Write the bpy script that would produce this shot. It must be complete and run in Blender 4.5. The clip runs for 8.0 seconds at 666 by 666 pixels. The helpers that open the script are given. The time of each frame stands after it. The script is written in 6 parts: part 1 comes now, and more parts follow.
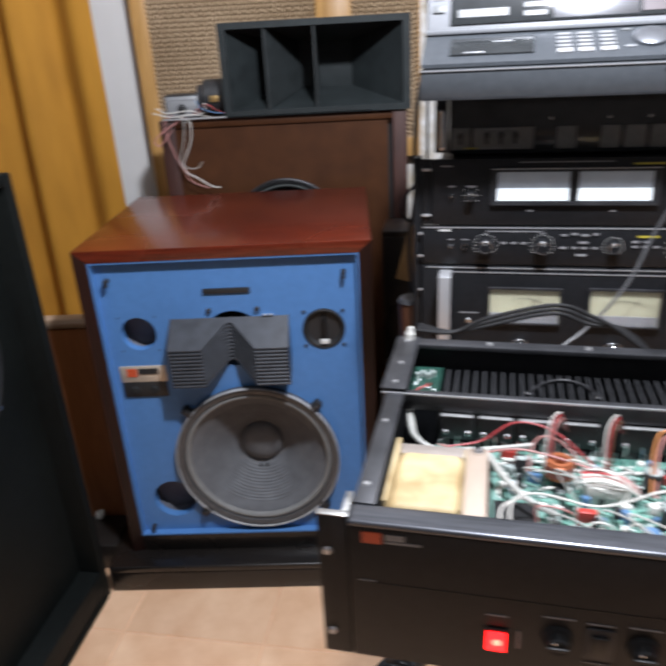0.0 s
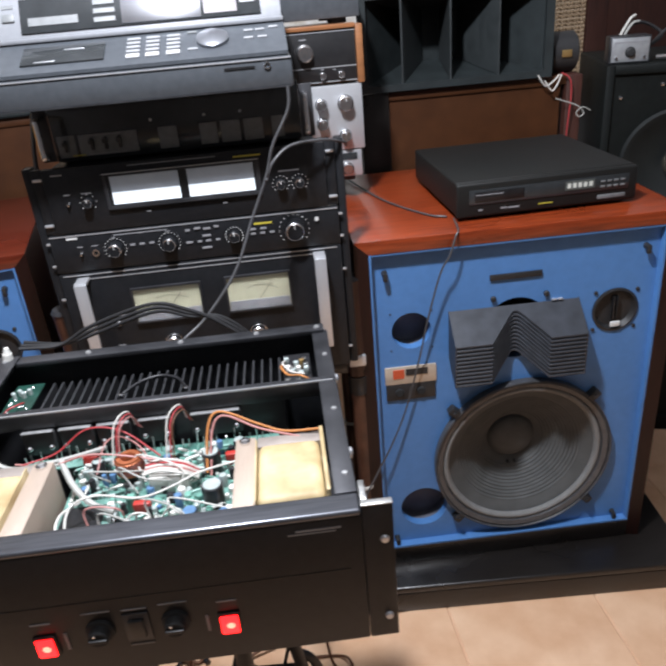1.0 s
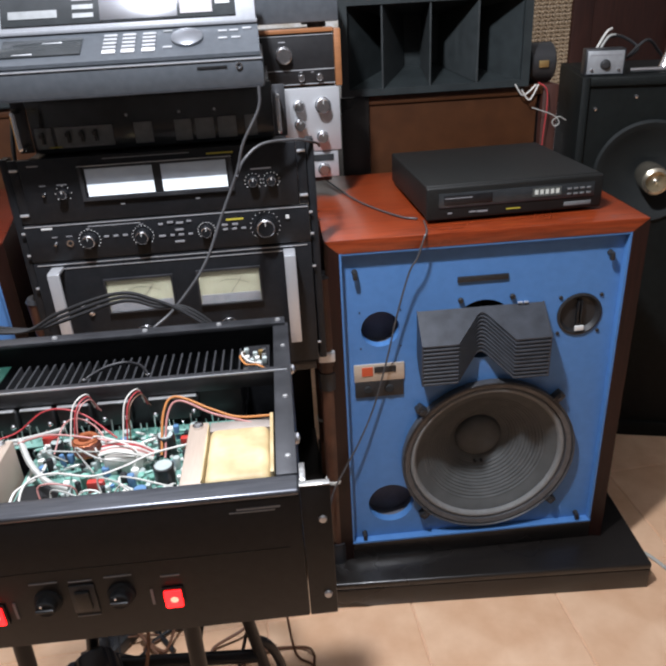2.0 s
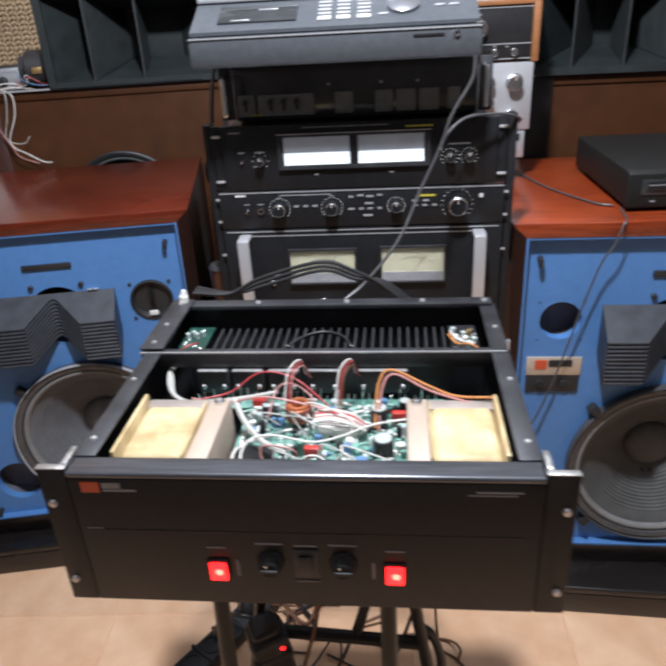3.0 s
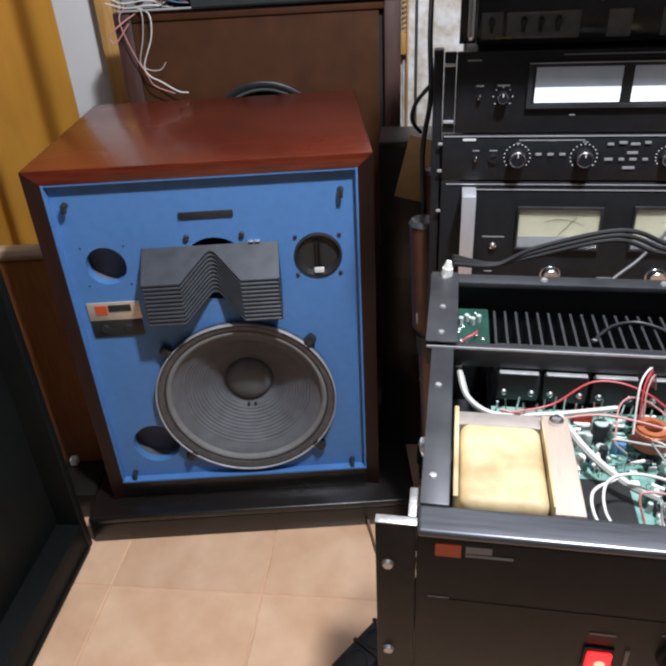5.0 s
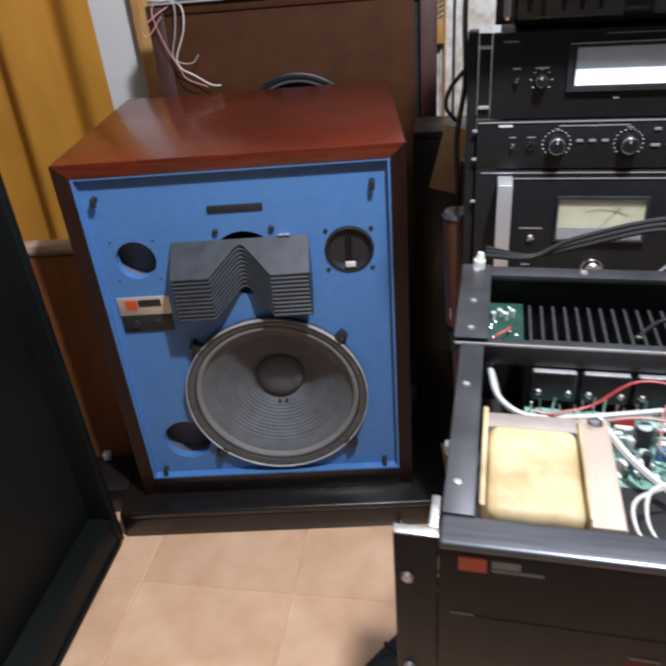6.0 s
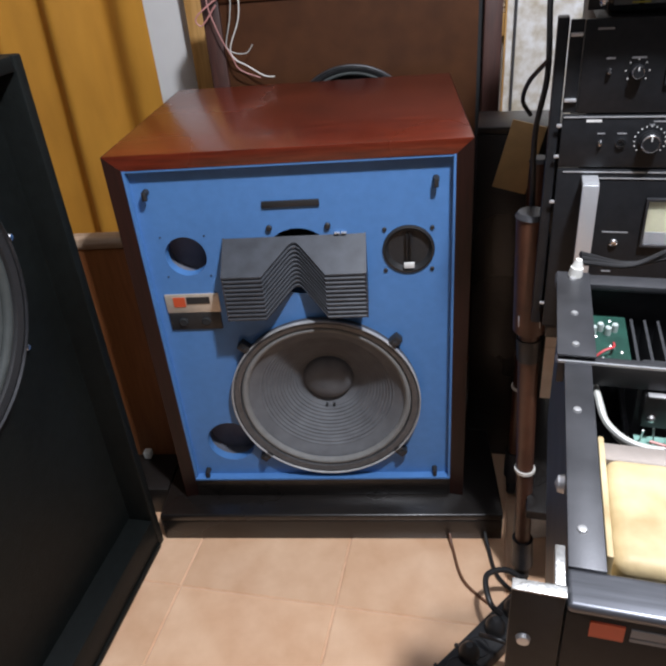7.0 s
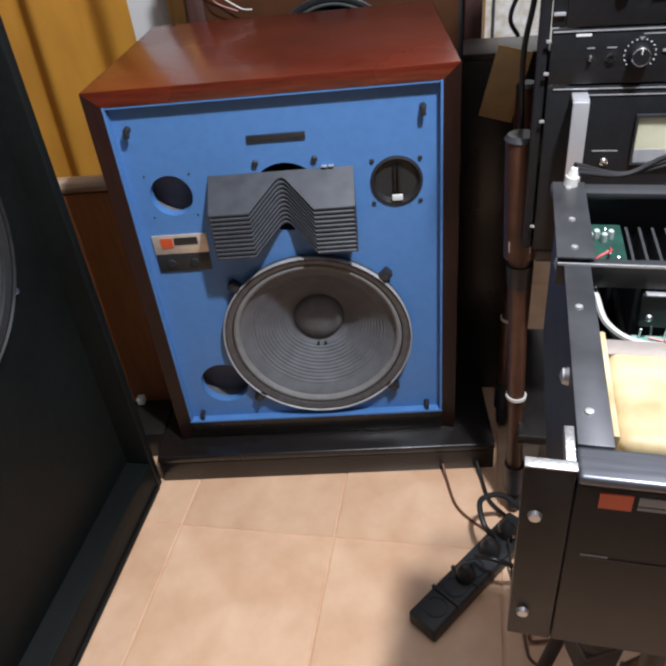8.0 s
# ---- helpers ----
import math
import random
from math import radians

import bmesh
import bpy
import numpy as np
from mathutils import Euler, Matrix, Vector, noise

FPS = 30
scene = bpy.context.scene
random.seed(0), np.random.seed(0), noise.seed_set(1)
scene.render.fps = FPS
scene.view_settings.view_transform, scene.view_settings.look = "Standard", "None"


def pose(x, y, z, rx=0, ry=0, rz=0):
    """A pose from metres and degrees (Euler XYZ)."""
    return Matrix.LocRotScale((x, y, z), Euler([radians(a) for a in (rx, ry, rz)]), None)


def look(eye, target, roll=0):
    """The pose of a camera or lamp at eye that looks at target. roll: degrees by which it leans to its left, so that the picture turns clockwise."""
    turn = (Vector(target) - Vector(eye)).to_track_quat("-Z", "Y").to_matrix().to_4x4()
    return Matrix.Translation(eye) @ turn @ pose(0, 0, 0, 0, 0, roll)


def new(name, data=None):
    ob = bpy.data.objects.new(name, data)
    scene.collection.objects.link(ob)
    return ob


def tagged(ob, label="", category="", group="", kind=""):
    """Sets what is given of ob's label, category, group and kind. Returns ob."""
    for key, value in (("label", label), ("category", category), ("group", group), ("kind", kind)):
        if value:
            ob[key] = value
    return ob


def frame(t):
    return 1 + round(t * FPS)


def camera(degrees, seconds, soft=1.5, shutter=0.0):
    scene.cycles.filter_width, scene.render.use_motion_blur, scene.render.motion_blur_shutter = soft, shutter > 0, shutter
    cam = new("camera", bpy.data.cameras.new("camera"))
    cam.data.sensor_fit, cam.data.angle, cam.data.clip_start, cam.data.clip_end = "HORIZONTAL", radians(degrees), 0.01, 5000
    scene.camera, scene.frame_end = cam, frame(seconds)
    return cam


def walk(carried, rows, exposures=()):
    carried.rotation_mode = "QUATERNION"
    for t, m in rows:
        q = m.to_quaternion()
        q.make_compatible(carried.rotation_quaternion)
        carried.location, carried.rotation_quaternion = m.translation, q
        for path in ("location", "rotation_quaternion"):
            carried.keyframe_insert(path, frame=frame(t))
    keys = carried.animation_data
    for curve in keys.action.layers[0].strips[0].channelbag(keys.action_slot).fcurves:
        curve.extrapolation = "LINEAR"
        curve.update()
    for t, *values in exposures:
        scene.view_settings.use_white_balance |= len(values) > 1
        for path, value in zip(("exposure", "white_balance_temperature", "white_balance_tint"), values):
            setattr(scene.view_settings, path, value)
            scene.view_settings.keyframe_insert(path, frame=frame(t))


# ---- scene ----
cam = camera(52.4, 8.0, soft=2.7, shutter=0.3)
PATH = [
    (0, (0.032, -0.039, 1.249), (-0.048, 1.787, 0.437), -3.2),
    (0.5, (0.203, -0.059, 1.251), (0.525, 1.727, 0.411), -3.0),
    (0.8, (0.276, -0.083, 1.257), (0.704, 1.663, 0.383), -4.9),
    (1, (0.309, -0.097, 1.264), (0.758, 1.636, 0.373), -5.2),
    (1.2, (0.334, -0.109, 1.264), (0.809, 1.619, 0.377), -4.8),
    (2.3, (0.342, -0.143, 1.258), (0.788, 1.595, 0.376), -2.4),
    (2.5, (0.317, -0.136, 1.248), (0.71, 1.615, 0.365), -2.4),
    (3, (0.218, -0.092, 1.24), (0.383, 1.689, 0.345), -3.3),
    (3.5, (0.074, 0.02, 1.224), (0.144, 1.772, 0.261), -3.5),
    (4, (-0.018, 0.113, 1.188), (0.026, 1.832, 0.167), -3.8),
    (4.5, (-0.055, 0.125, 1.197), (-0.008, 1.83, 0.153), -1.5),
    (4.7, (-0.05, 0.115, 1.211), (-0.014, 1.823, 0.171), -2.5),
    (5.8, (-0.008, 0.116, 1.206), (-0.033, 1.822, 0.163), -3.8),
    (6, (-0.021, 0.142, 1.192), (-0.123, 1.847, 0.15), -5.0),
    (6.5, (-0.062, 0.197, 1.194), (-0.245, 1.899, 0.16), -4.7),
    (7, (-0.068, 0.196, 1.175), (-0.261, 1.892, 0.132), -5.0),
    (7.5, (-0.077, 0.181, 1.16), (-0.274, 1.828, 0.043), -5.1),
    (8, (-0.085, 0.174, 1.15), (-0.233, 1.796, -0.01), -6.3),
]
walk(cam, [(t, look(eye, target, roll)) for t, eye, target, roll in PATH],
     [(0.0, 0.05), (0.5, 0.12), (1.2, -0.05), (2.5, -0.02), (3.0, 0.05), (3.5, -0.16), (4.0, -0.08), (4.5, -0.02), (6.0, 0.03), (6.5, 0.0), (7.5, 0.13), (8.0, 0.18)])

# ---- light ----
ROOM_X0, ROOM_X1, ROOM_Y0, ROOM_Y1, ROOM_H = -1.75, 2.9, -3.2, 2.32, 2.75
world = bpy.data.worlds.new("room_world")
scene.world = world
world.use_nodes = True
world.node_tree.nodes["Background"].inputs[0].default_value = (0.5, 0.5, 0.52, 1)
world.node_tree.nodes["Background"].inputs[1].default_value = 0.05


def lamp(name, kind, place, target, power, colour, size):
    data = bpy.data.lights.new(name, kind)
    data.energy, data.color = power, colour
    if kind == "AREA":
        data.shape, data.size = "DISK", size
    else:
        data.shadow_soft_size = size
    ob = new(name, data)
    ob.matrix_world = look(place, target)
    return ob


lamp("hanging_bulb", "POINT", (0.30, 0.51, 2.08), (0.30, 0.51, 0), 142, (0.945, 0.98, 1.075), 0.05)


# ---- materials ----
def mat(name, colour, rough=0.5, metal=0.0, vary=0.15, scale=30.0, bump=0.0, bscale=200.0, coat=0.0, stretch=(1, 1, 1), second=None, mix=0.0, rvary=0.1, blotch=2.5):
    m = bpy.data.materials.new(name)
    m.use_nodes = True
    nt = m.node_tree
    b = nt.nodes["Principled BSDF"]
    b.inputs["Metallic"].default_value = metal
    b.inputs["Coat Weight"].default_value = coat
    b.inputs["Coat Roughness"].default_value = 0.12
    tc = nt.nodes.new("ShaderNodeTexCoord")
    mp = nt.nodes.new("ShaderNodeMapping")
    mp.inputs["Scale"].default_value = stretch
    nt.links.new(tc.outputs["Object"], mp.inputs["Vector"])
    n1 = nt.nodes.new("ShaderNodeTexNoise")
    n1.inputs["Scale"].default_value, n1.inputs["Detail"].default_value = scale, 6
    n2 = nt.nodes.new("ShaderNodeTexNoise")
    n2.inputs["Scale"].default_value, n2.inputs["Detail"].default_value = blotch, 4
    nt.links.new(mp.outputs[0], n1.inputs["Vector"])
    nt.links.new(tc.outputs["Object"], n2.inputs["Vector"])
    add = nt.nodes.new("ShaderNodeMath")
    add.operation = "ADD"
    nt.links.new(n1.outputs["Fac"], add.inputs[0])
    nt.links.new(n2.outputs["Fac"], add.inputs[1])
    rng = nt.nodes.new("ShaderNodeMapRange")
    rng.inputs["From Min"].default_value, rng.inputs["From Max"].default_value = 0.7, 1.3
    nt.links.new(add.outputs[0], rng.inputs["Value"])
    mx = nt.nodes.new("ShaderNodeMix")
    mx.data_type = "RGBA"
    lo = [c * (1 - vary) for c in colour]
    hi = second if second else [min(1, c * (1 + vary)) for c in colour]
    mx.inputs["A"].default_value, mx.inputs["B"].default_value = (*lo, 1), (*hi, 1)
    nt.links.new(rng.outputs[0], mx.inputs["Factor"])
    nt.links.new(mx.outputs["Result"], b.inputs["Base Color"])
    rr = nt.nodes.new("ShaderNodeMapRange")
    rr.inputs["To Min"].default_value, rr.inputs["To Max"].default_value = max(0.03, rough - rvary), min(1, rough + rvary)
    nt.links.new(n2.outputs["Fac"], rr.inputs["Value"])
    nt.links.new(rr.outputs[0], b.inputs["Roughness"])
    if bump:
        n3 = nt.nodes.new("ShaderNodeTexNoise")
        n3.inputs["Scale"].default_value, n3.inputs["Detail"].default_value = bscale, 3
        nt.links.new(mp.outputs[0], n3.inputs["Vector"])
        bp = nt.nodes.new("ShaderNodeBump")
        bp.inputs["Strength"].default_value, bp.inputs["Distance"].default_value = bump, 0.002
        nt.links.new(n3.outputs["Fac"], bp.inputs["Height"])
        nt.links.new(bp.outputs[0], b.inputs["Normal"])
    return m


def glow(name, colour, strength, rough=0.3):
    m = mat(name, colour, rough)
    b = m.node_tree.nodes["Principled BSDF"]
    b.inputs["Emission Color"].default_value = (*colour, 1)
    b.inputs["Emission Strength"].default_value = strength
    return m


def tile_mat(*a, **k):
    m = mat(*a, **k)
    nt = m.node_tree
    b = nt.nodes["Principled BSDF"]
    src = b.inputs["Base Color"].links[0].from_socket
    info = nt.nodes.new("ShaderNodeObjectInfo")
    rr = nt.nodes.new("ShaderNodeMapRange")
    rr.inputs["To Min"].default_value, rr.inputs["To Max"].default_value = 0.94, 1.05
    nt.links.new(info.outputs["Random"], rr.inputs["Value"])
    hsv = nt.nodes.new("ShaderNodeHueSaturation")
    nt.links.new(rr.outputs[0], hsv.inputs["Value"])
    nt.links.new(src, hsv.inputs["Color"])
    nt.links.new(hsv.outputs[0], b.inputs["Base Color"])
    return m


BLUE = mat("blue_baffle_paint", (0.076, 0.205, 0.465), 0.5, 0, 0.07, 60, 0.12, 500, blotch=4)
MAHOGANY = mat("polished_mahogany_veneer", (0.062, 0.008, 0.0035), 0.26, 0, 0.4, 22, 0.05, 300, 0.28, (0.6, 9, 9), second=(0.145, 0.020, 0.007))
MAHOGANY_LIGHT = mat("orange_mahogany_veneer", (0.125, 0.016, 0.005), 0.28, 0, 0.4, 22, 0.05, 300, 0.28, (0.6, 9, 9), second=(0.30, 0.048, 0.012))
# mahogany of the sides, with their weak lighting darkened into the colour
MAHOGANY_SHADE = mat("mahogany_veneer_shaded_side", (0.010, 0.0035, 0.003), 0.42, 0, 0.4, 22, 0.05, 300, 0.0, (9, 9, 0.6), second=(0.022, 0.006, 0.004))
BROWN = mat("brown_painted_board", (0.048, 0.016, 0.005), 0.5, 0, 0.2, 18, 0.1, 260, 0, (1, 6, 1), second=(0.070, 0.025, 0.008))
BROWN_WOOD = mat("brown_cabinet_wood", (0.25, 0.085, 0.026), 0.5, 0, 0.12, 20, 0.08, 300, 0.0, (8, 8, 0.7), second=(0.33, 0.12, 0.040))
BLACK = mat("black_satin_paint", (0.012, 0.012, 0.013), 0.38, 0, 0.4, 80, 0.08, 600, rvary=0.14)
BLACK_WOOD = mat("black_stained_wood", (0.011, 0.009, 0.008), 0.3, 0, 0.5, 40, 0.1, 300, 0.1, (0.6, 8, 8), rvary=0.15)
BLACK_METAL = mat("black_anodised_metal", (0.0115, 0.0122, 0.014), 0.4, 0.0, 0.3, 120, 0.05, 900)
STEEL_BLACK = mat("worn_black_steel", (0.028, 0.029, 0.033), 0.42, 0.4, 0.4, 25, 0.05, 700, second=(0.065, 0.066, 0.072))
PLASTIC = mat("black_matt_plastic", (0.02, 0.02, 0.021), 0.5, 0, 0.2, 200, 0.1, 1200)
LENS_GREY = mat("grey_black_lens_metal", (0.043, 0.048, 0.058), 0.45, 0.2, 0.3, 40, 0.05, 700)
CONE = mat("grey_paper_cone", (0.118, 0.123, 0.133), 0.75, 0, 0.2, 35, 0.25, 350)
GREY_CONE = mat("dark_grey_paper_cone", (0.075, 0.078, 0.077), 0.75, 0, 0.2, 35, 0.25, 350)
DARK_CONE = mat("black_paper_cone", (0.012, 0.014, 0.014), 0.7, 0, 0.2, 35, 0.2, 350)
PORT_LINING = mat("dark_port_lining", (0.13, 0.135, 0.165), 0.8, 0, 0.3, 30)
SURROUND = mat("grey_foam_surround", (0.19, 0.19, 0.185), 0.8, 0, 0.15, 60, 0.25, 500)
FRAME_GREY = mat("cast_frame_grey", (0.085, 0.086, 0.090), 0.4, 0.3, 0.3, 70, 0.08, 500)
CHROME = mat("bright_metal", (0.75, 0.75, 0.76), 0.2, 1.0, 0.1, 60)
ALU = mat("brushed_aluminium", (0.62, 0.63, 0.65), 0.34, 0.6, 0.12, 90, 0.05, 900, 0, (1, 40, 40))
RIM_GREY = mat("pale_rim_metal", (0.46, 0.46, 0.46), 0.35, 0.2, 0.3, 30)
SILVER = mat("silver_painted_panel", (0.30, 0.31, 0.33), 0.35, 0.25, 0.08, 120)
WHITE_PRINT = mat("white_print", (0.7, 0.7, 0.68), 0.6, 0, 0.1, 90)
GREY_PRINT = mat("grey_print", (0.25, 0.25, 0.26), 0.6, 0, 0.1, 90)
YELLOW_PRINT = mat("yellow_print", (0.5, 0.42, 0.05), 0.5, 0, 0.1, 90)
ORANGE = mat("orange_badge", (0.56, 0.085, 0.03), 0.4, 0, 0.1, 90)
CREAM_BADGE = mat("cream_badge_plate", (0.55, 0.47, 0.38), 0.35, 0.3, 0.1, 90)
HOLE = mat("dark_hole_lining", (0.012, 0.013, 0.014), 0.8, 0, 0.2, 90)
METER_WHITE = glow("backlit_meter_face", (0.80, 0.86, 0.92), 0.6, 0.25)
METER_CREAM = mat("cream_meter_card", (0.46, 0.45, 0.32), 0.45, 0, 0.1, 30)
RED_LED = glow("red_pilot_light", (1.0, 0.010, 0.012), 5.0)
RED_HOT = glow("red_pilot_core", (1.0, 0.22, 0.15), 3.2)
PCB = mat("green_circuit_board", (0.06, 0.20, 0.16), 0.35, 0, 0.35, 60, 0.3, 700, 0.2, second=(0.26, 0.44, 0.38))
PAPER = mat("yellowed_coil_paper", (0.42, 0.29, 0.13), 0.6, 0, 0.2, 30, 0.2, 120, second=(0.62, 0.51, 0.30), blotch=14)
LAMINATE = mat("transformer_core_grey", (0.3, 0.26, 0.23), 0.5, 0.3, 0.15, 60, 0.3, 900, 0, (1, 1, 30))
COPPER = mat("copper_winding", (0.5, 0.16, 0.07), 0.35, 0.5, 0.3, 150, 0.3, 800)
BRASS = mat("dull_brass", (0.45, 0.3, 0.12), 0.4, 0.8, 0.2, 60)
RUBBER = mat("black_cable_rubber", (0.015, 0.015, 0.016), 0.42, 0, 0.2, 90)
GREY_CABLE = mat("grey_cable", (0.06, 0.06, 0.063), 0.4, 0, 0.2, 90)
WIRE_WHITE = mat("white_wire", (0.65, 0.63, 0.58), 0.5, 0, 0.1, 90)
WIRE_RED = mat("red_wire", (0.42, 0.04, 0.045), 0.45, 0, 0.1, 90)
WIRE_PINK = mat("faded_red_wire", (0.45, 0.2, 0.18), 0.5, 0, 0.1, 90)
WIRE_ORANGE = mat("orange_wire", (0.50, 0.20, 0.06), 0.45, 0, 0.1, 90)
WIRE_BROWN = mat("brown_wire", (0.14, 0.06, 0.03), 0.5, 0, 0.1, 90)
CURTAIN = mat("ochre_curtain_cloth", (0.42, 0.185, 0.013), 0.8, 0, 0.08, 10, 0.25, 1500, 0, (2, 2, 0.5), second=(0.52, 0.24, 0.022))
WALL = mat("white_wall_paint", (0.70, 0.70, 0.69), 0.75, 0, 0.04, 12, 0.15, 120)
# greys for unseen walls and ceiling, set dark to weaken the fill light
UNSEEN_WALL = mat("unseen_wall_grey", (0.20, 0.20, 0.205), 0.75, 0, 0.1, 12, 0.15, 120)
UNSEEN_CEILING = mat("unseen_ceiling_grey", (0.40, 0.40, 0.405), 0.8, 0, 0.05, 12, 0.1, 120)
PLASTER = mat("damp_stained_plaster", (0.68, 0.57, 0.40), 0.85, 0, 0.3, 34, 0.6, 60, second=(0.86, 0.86, 0.86), blotch=16)
OLD_RED = mat("old_red_brown_stain", (0.034, 0.011, 0.008), 0.5, 0, 0.35, 20, 0.1, 300, 0, (8, 8, 0.6), second=(0.062, 0.021, 0.014))
PINE = mat("varnished_pine", (0.48, 0.25, 0.07), 0.35, 0, 0.25, 16, 0.05, 300, 0.2, (8, 8, 0.6), second=(0.62, 0.36, 0.13))
WICKER = mat("woven_cane", (0.33, 0.215, 0.115), 0.55, 0, 0.3, 90, 0.2, 400, second=(0.50, 0.37, 0.235))
CANE_BACK = mat("cane_backing_cloth", (0.14, 0.08, 0.04), 0.8, 0, 0.2, 90)
TILE = tile_mat("beige_terracotta_tile", (0.72, 0.42, 0.245), 0.36, 0, 0.1, 14, 0.08, 90, 0.1, second=(0.82, 0.55, 0.36), blotch=4.5)
GROUT = mat("pale_grout", (0.72, 0.46, 0.30), 0.8, 0, 0.15, 60)
SMOKE = mat("smoked_front_glass", (0.03, 0.033, 0.035), 0.1, 0, 0.2, 40)
WOOD_TRIM = mat("walnut_trim", (0.24, 0.10, 0.04), 0.4, 0, 0.3, 30, 0, 1, 0.1, (0.7, 9, 9))
GRILLE_GREEN = mat("dark_grey_horn_paint", (0.020, 0.025, 0.026), 0.55, 0, 0.3, 30, 0.1, 300)

for dull in (GRILLE_GREEN, BLACK_METAL, BROWN, MAHOGANY_SHADE, DARK_CONE):
    dull.node_tree.nodes["Principled BSDF"].inputs["Specular IOR Level"].default_value = 0.3


# ---- shape helpers ----
def box(bm, x0, x1, y0, y1, z0, z1, bevel=0.0, seg=2):
    m = Matrix.Translation(((x0 + x1) / 2, (y0 + y1) / 2, (z0 + z1) / 2)) @ Matrix.Diagonal((abs(x1 - x0), abs(y1 - y0), abs(z1 - z0), 1))
    vs = bmesh.ops.create_cube(bm, size=1, matrix=m)["verts"]
    if bevel:
        es = list({e for v in vs for e in v.link_edges})
        bmesh.ops.bevel(bm, geom=es, offset=bevel, segments=seg, profile=0.5, affect="EDGES")
    return bm


def rod(bm, p0, p1, r0, r1=None, seg=20):
    p0, p1 = Vector(p0), Vector(p1)
    d = p1 - p0
    m = Matrix.Translation((p0 + p1) / 2) @ d.to_track_quat("Z", "Y").to_matrix().to_4x4()
    bmesh.ops.create_cone(bm, cap_ends=True, segments=seg, radius1=r0, radius2=r0 if r1 is None else r1, depth=d.length, matrix=m)
    return bm


def lathe(bm, profile, m=None, seg=48):
    """Turn a profile of (radius, height) round the z axis."""
    m = m or Matrix()
    rings = []
    for r, h in profile:
        if r < 1e-5:
            rings.append([bm.verts.new(m @ Vector((0, 0, h)))])
        else:
            rings.append([bm.verts.new(m @ Vector((r * math.cos(2 * math.pi * k / seg), r * math.sin(2 * math.pi * k / seg), h))) for k in range(seg)])
    for a, b in zip(rings, rings[1:]):
        for k in range(seg):
            j = (k + 1) % seg
            if len(a) == 1 and len(b) > 1:
                bm.faces.new((a[0], b[j], b[k]))
            elif len(b) == 1 and len(a) > 1:
                bm.faces.new((a[k], a[j], b[0]))
            elif len(a) > 1:
                bm.faces.new((a[k], a[j], b[j], b[k]))
    return bm


FACING = Matrix.Rotation(radians(90), 4, "X")  # turns a lathe's z axis to -y, out of a front panel


def front(x, y, z):
    return Matrix.Translation((x, y, z)) @ FACING


def spline(points, steps=8):
    pts = [Vector(p) for p in points]
    pts = [2 * pts[0] - pts[1]] + pts + [2 * pts[-1] - pts[-2]]
    out = []
    for a, b, c, d in zip(pts, pts[1:], pts[2:], pts[3:]):
        for k in range(steps):
            t = k / steps
            out.append(0.5 * (2 * b + (c - a) * t + (2 * a - 5 * b + 4 * c - d) * t * t + (3 * b - a - 3 * c + d) * t ** 3))
    out.append(pts[-2])
    return out


def hose(bm, points, r, seg=8, steps=8):
    """A round cable through the points."""
    line = spline(points, steps)
    rings, up = [], None
    for k, p in enumerate(line):
        d = (line[min(k + 1, len(line) - 1)] - line[max(k - 1, 0)]).normalized()
        if up is None:
            up = d.orthogonal().normalized()
        up = (up - d * up.dot(d)).normalized()
        side = d.cross(up)
        rings.append([bm.verts.new(p + r * (math.cos(2 * math.pi * j / seg) * up + math.sin(2 * math.pi * j / seg) * side)) for j in range(seg)])
    for a, b in zip(rings, rings[1:]):
        for j in range(seg):
            bm.faces.new((a[j], a[(j + 1) % seg], b[(j + 1) % seg], b[j]))
    bm.faces.new(rings[0][::-1])
    bm.faces.new(rings[-1])
    return bm


def plate(bm, x0, x1, z0, z1, y0, y1, holes=(), seg=40):
    """An upright board from y0 (front) to y1 (back) with round holes (x, z, r)."""
    loops = [[(x0, z0), (x1, z0), (x1, z1), (x0, z1)]]
    for hx, hz, r in holes:
        loops.append([(hx + r * math.cos(2 * math.pi * k / seg), hz + r * math.sin(2 * math.pi * k / seg)) for k in range(seg)])
    edges = []
    for lp in loops:
        vs = [bm.verts.new((x, y0, z)) for x, z in lp]
        edges += [bm.edges.new((vs[k], vs[(k + 1) % len(vs)])) for k in range(len(vs))]
    faces = [g for g in bmesh.ops.triangle_fill(bm, use_beauty=True, use_dissolve=False, edges=edges)["geom"] if isinstance(g, bmesh.types.BMFace)]
    ext = bmesh.ops.extrude_face_region(bm, geom=faces)
    bmesh.ops.translate(bm, vec=(0, y1 - y0, 0), verts=[g for g in ext["geom"] if isinstance(g, bmesh.types.BMVert)])
    bmesh.ops.recalc_face_normals(bm, faces=bm.faces[:])
    return bm


def part(name, bm, material, parent=None, label="", smooth=35):
    bmesh.ops.recalc_face_normals(bm, faces=bm.faces[:])
    me = bpy.data.meshes.new(name)
    for fa in bm.faces:
        fa.smooth = True
    for e in bm.edges:
        e.smooth = len(e.link_faces) == 2 and e.calc_face_angle(0) < radians(smooth)
    bm.to_mesh(me)
    bm.free()
    me.materials.append(material)
    ob = new(name, me)
    if parent is not None:
        ob.parent = parent
    if label:
        tagged(ob, label)
    return ob


def thing(name, m, label, category, group=""):
    ob = new(name)
    ob.empty_display_size = 0.1
    ob.matrix_world = m
    return tagged(ob, label, category, group)


def B():
    return bmesh.new()


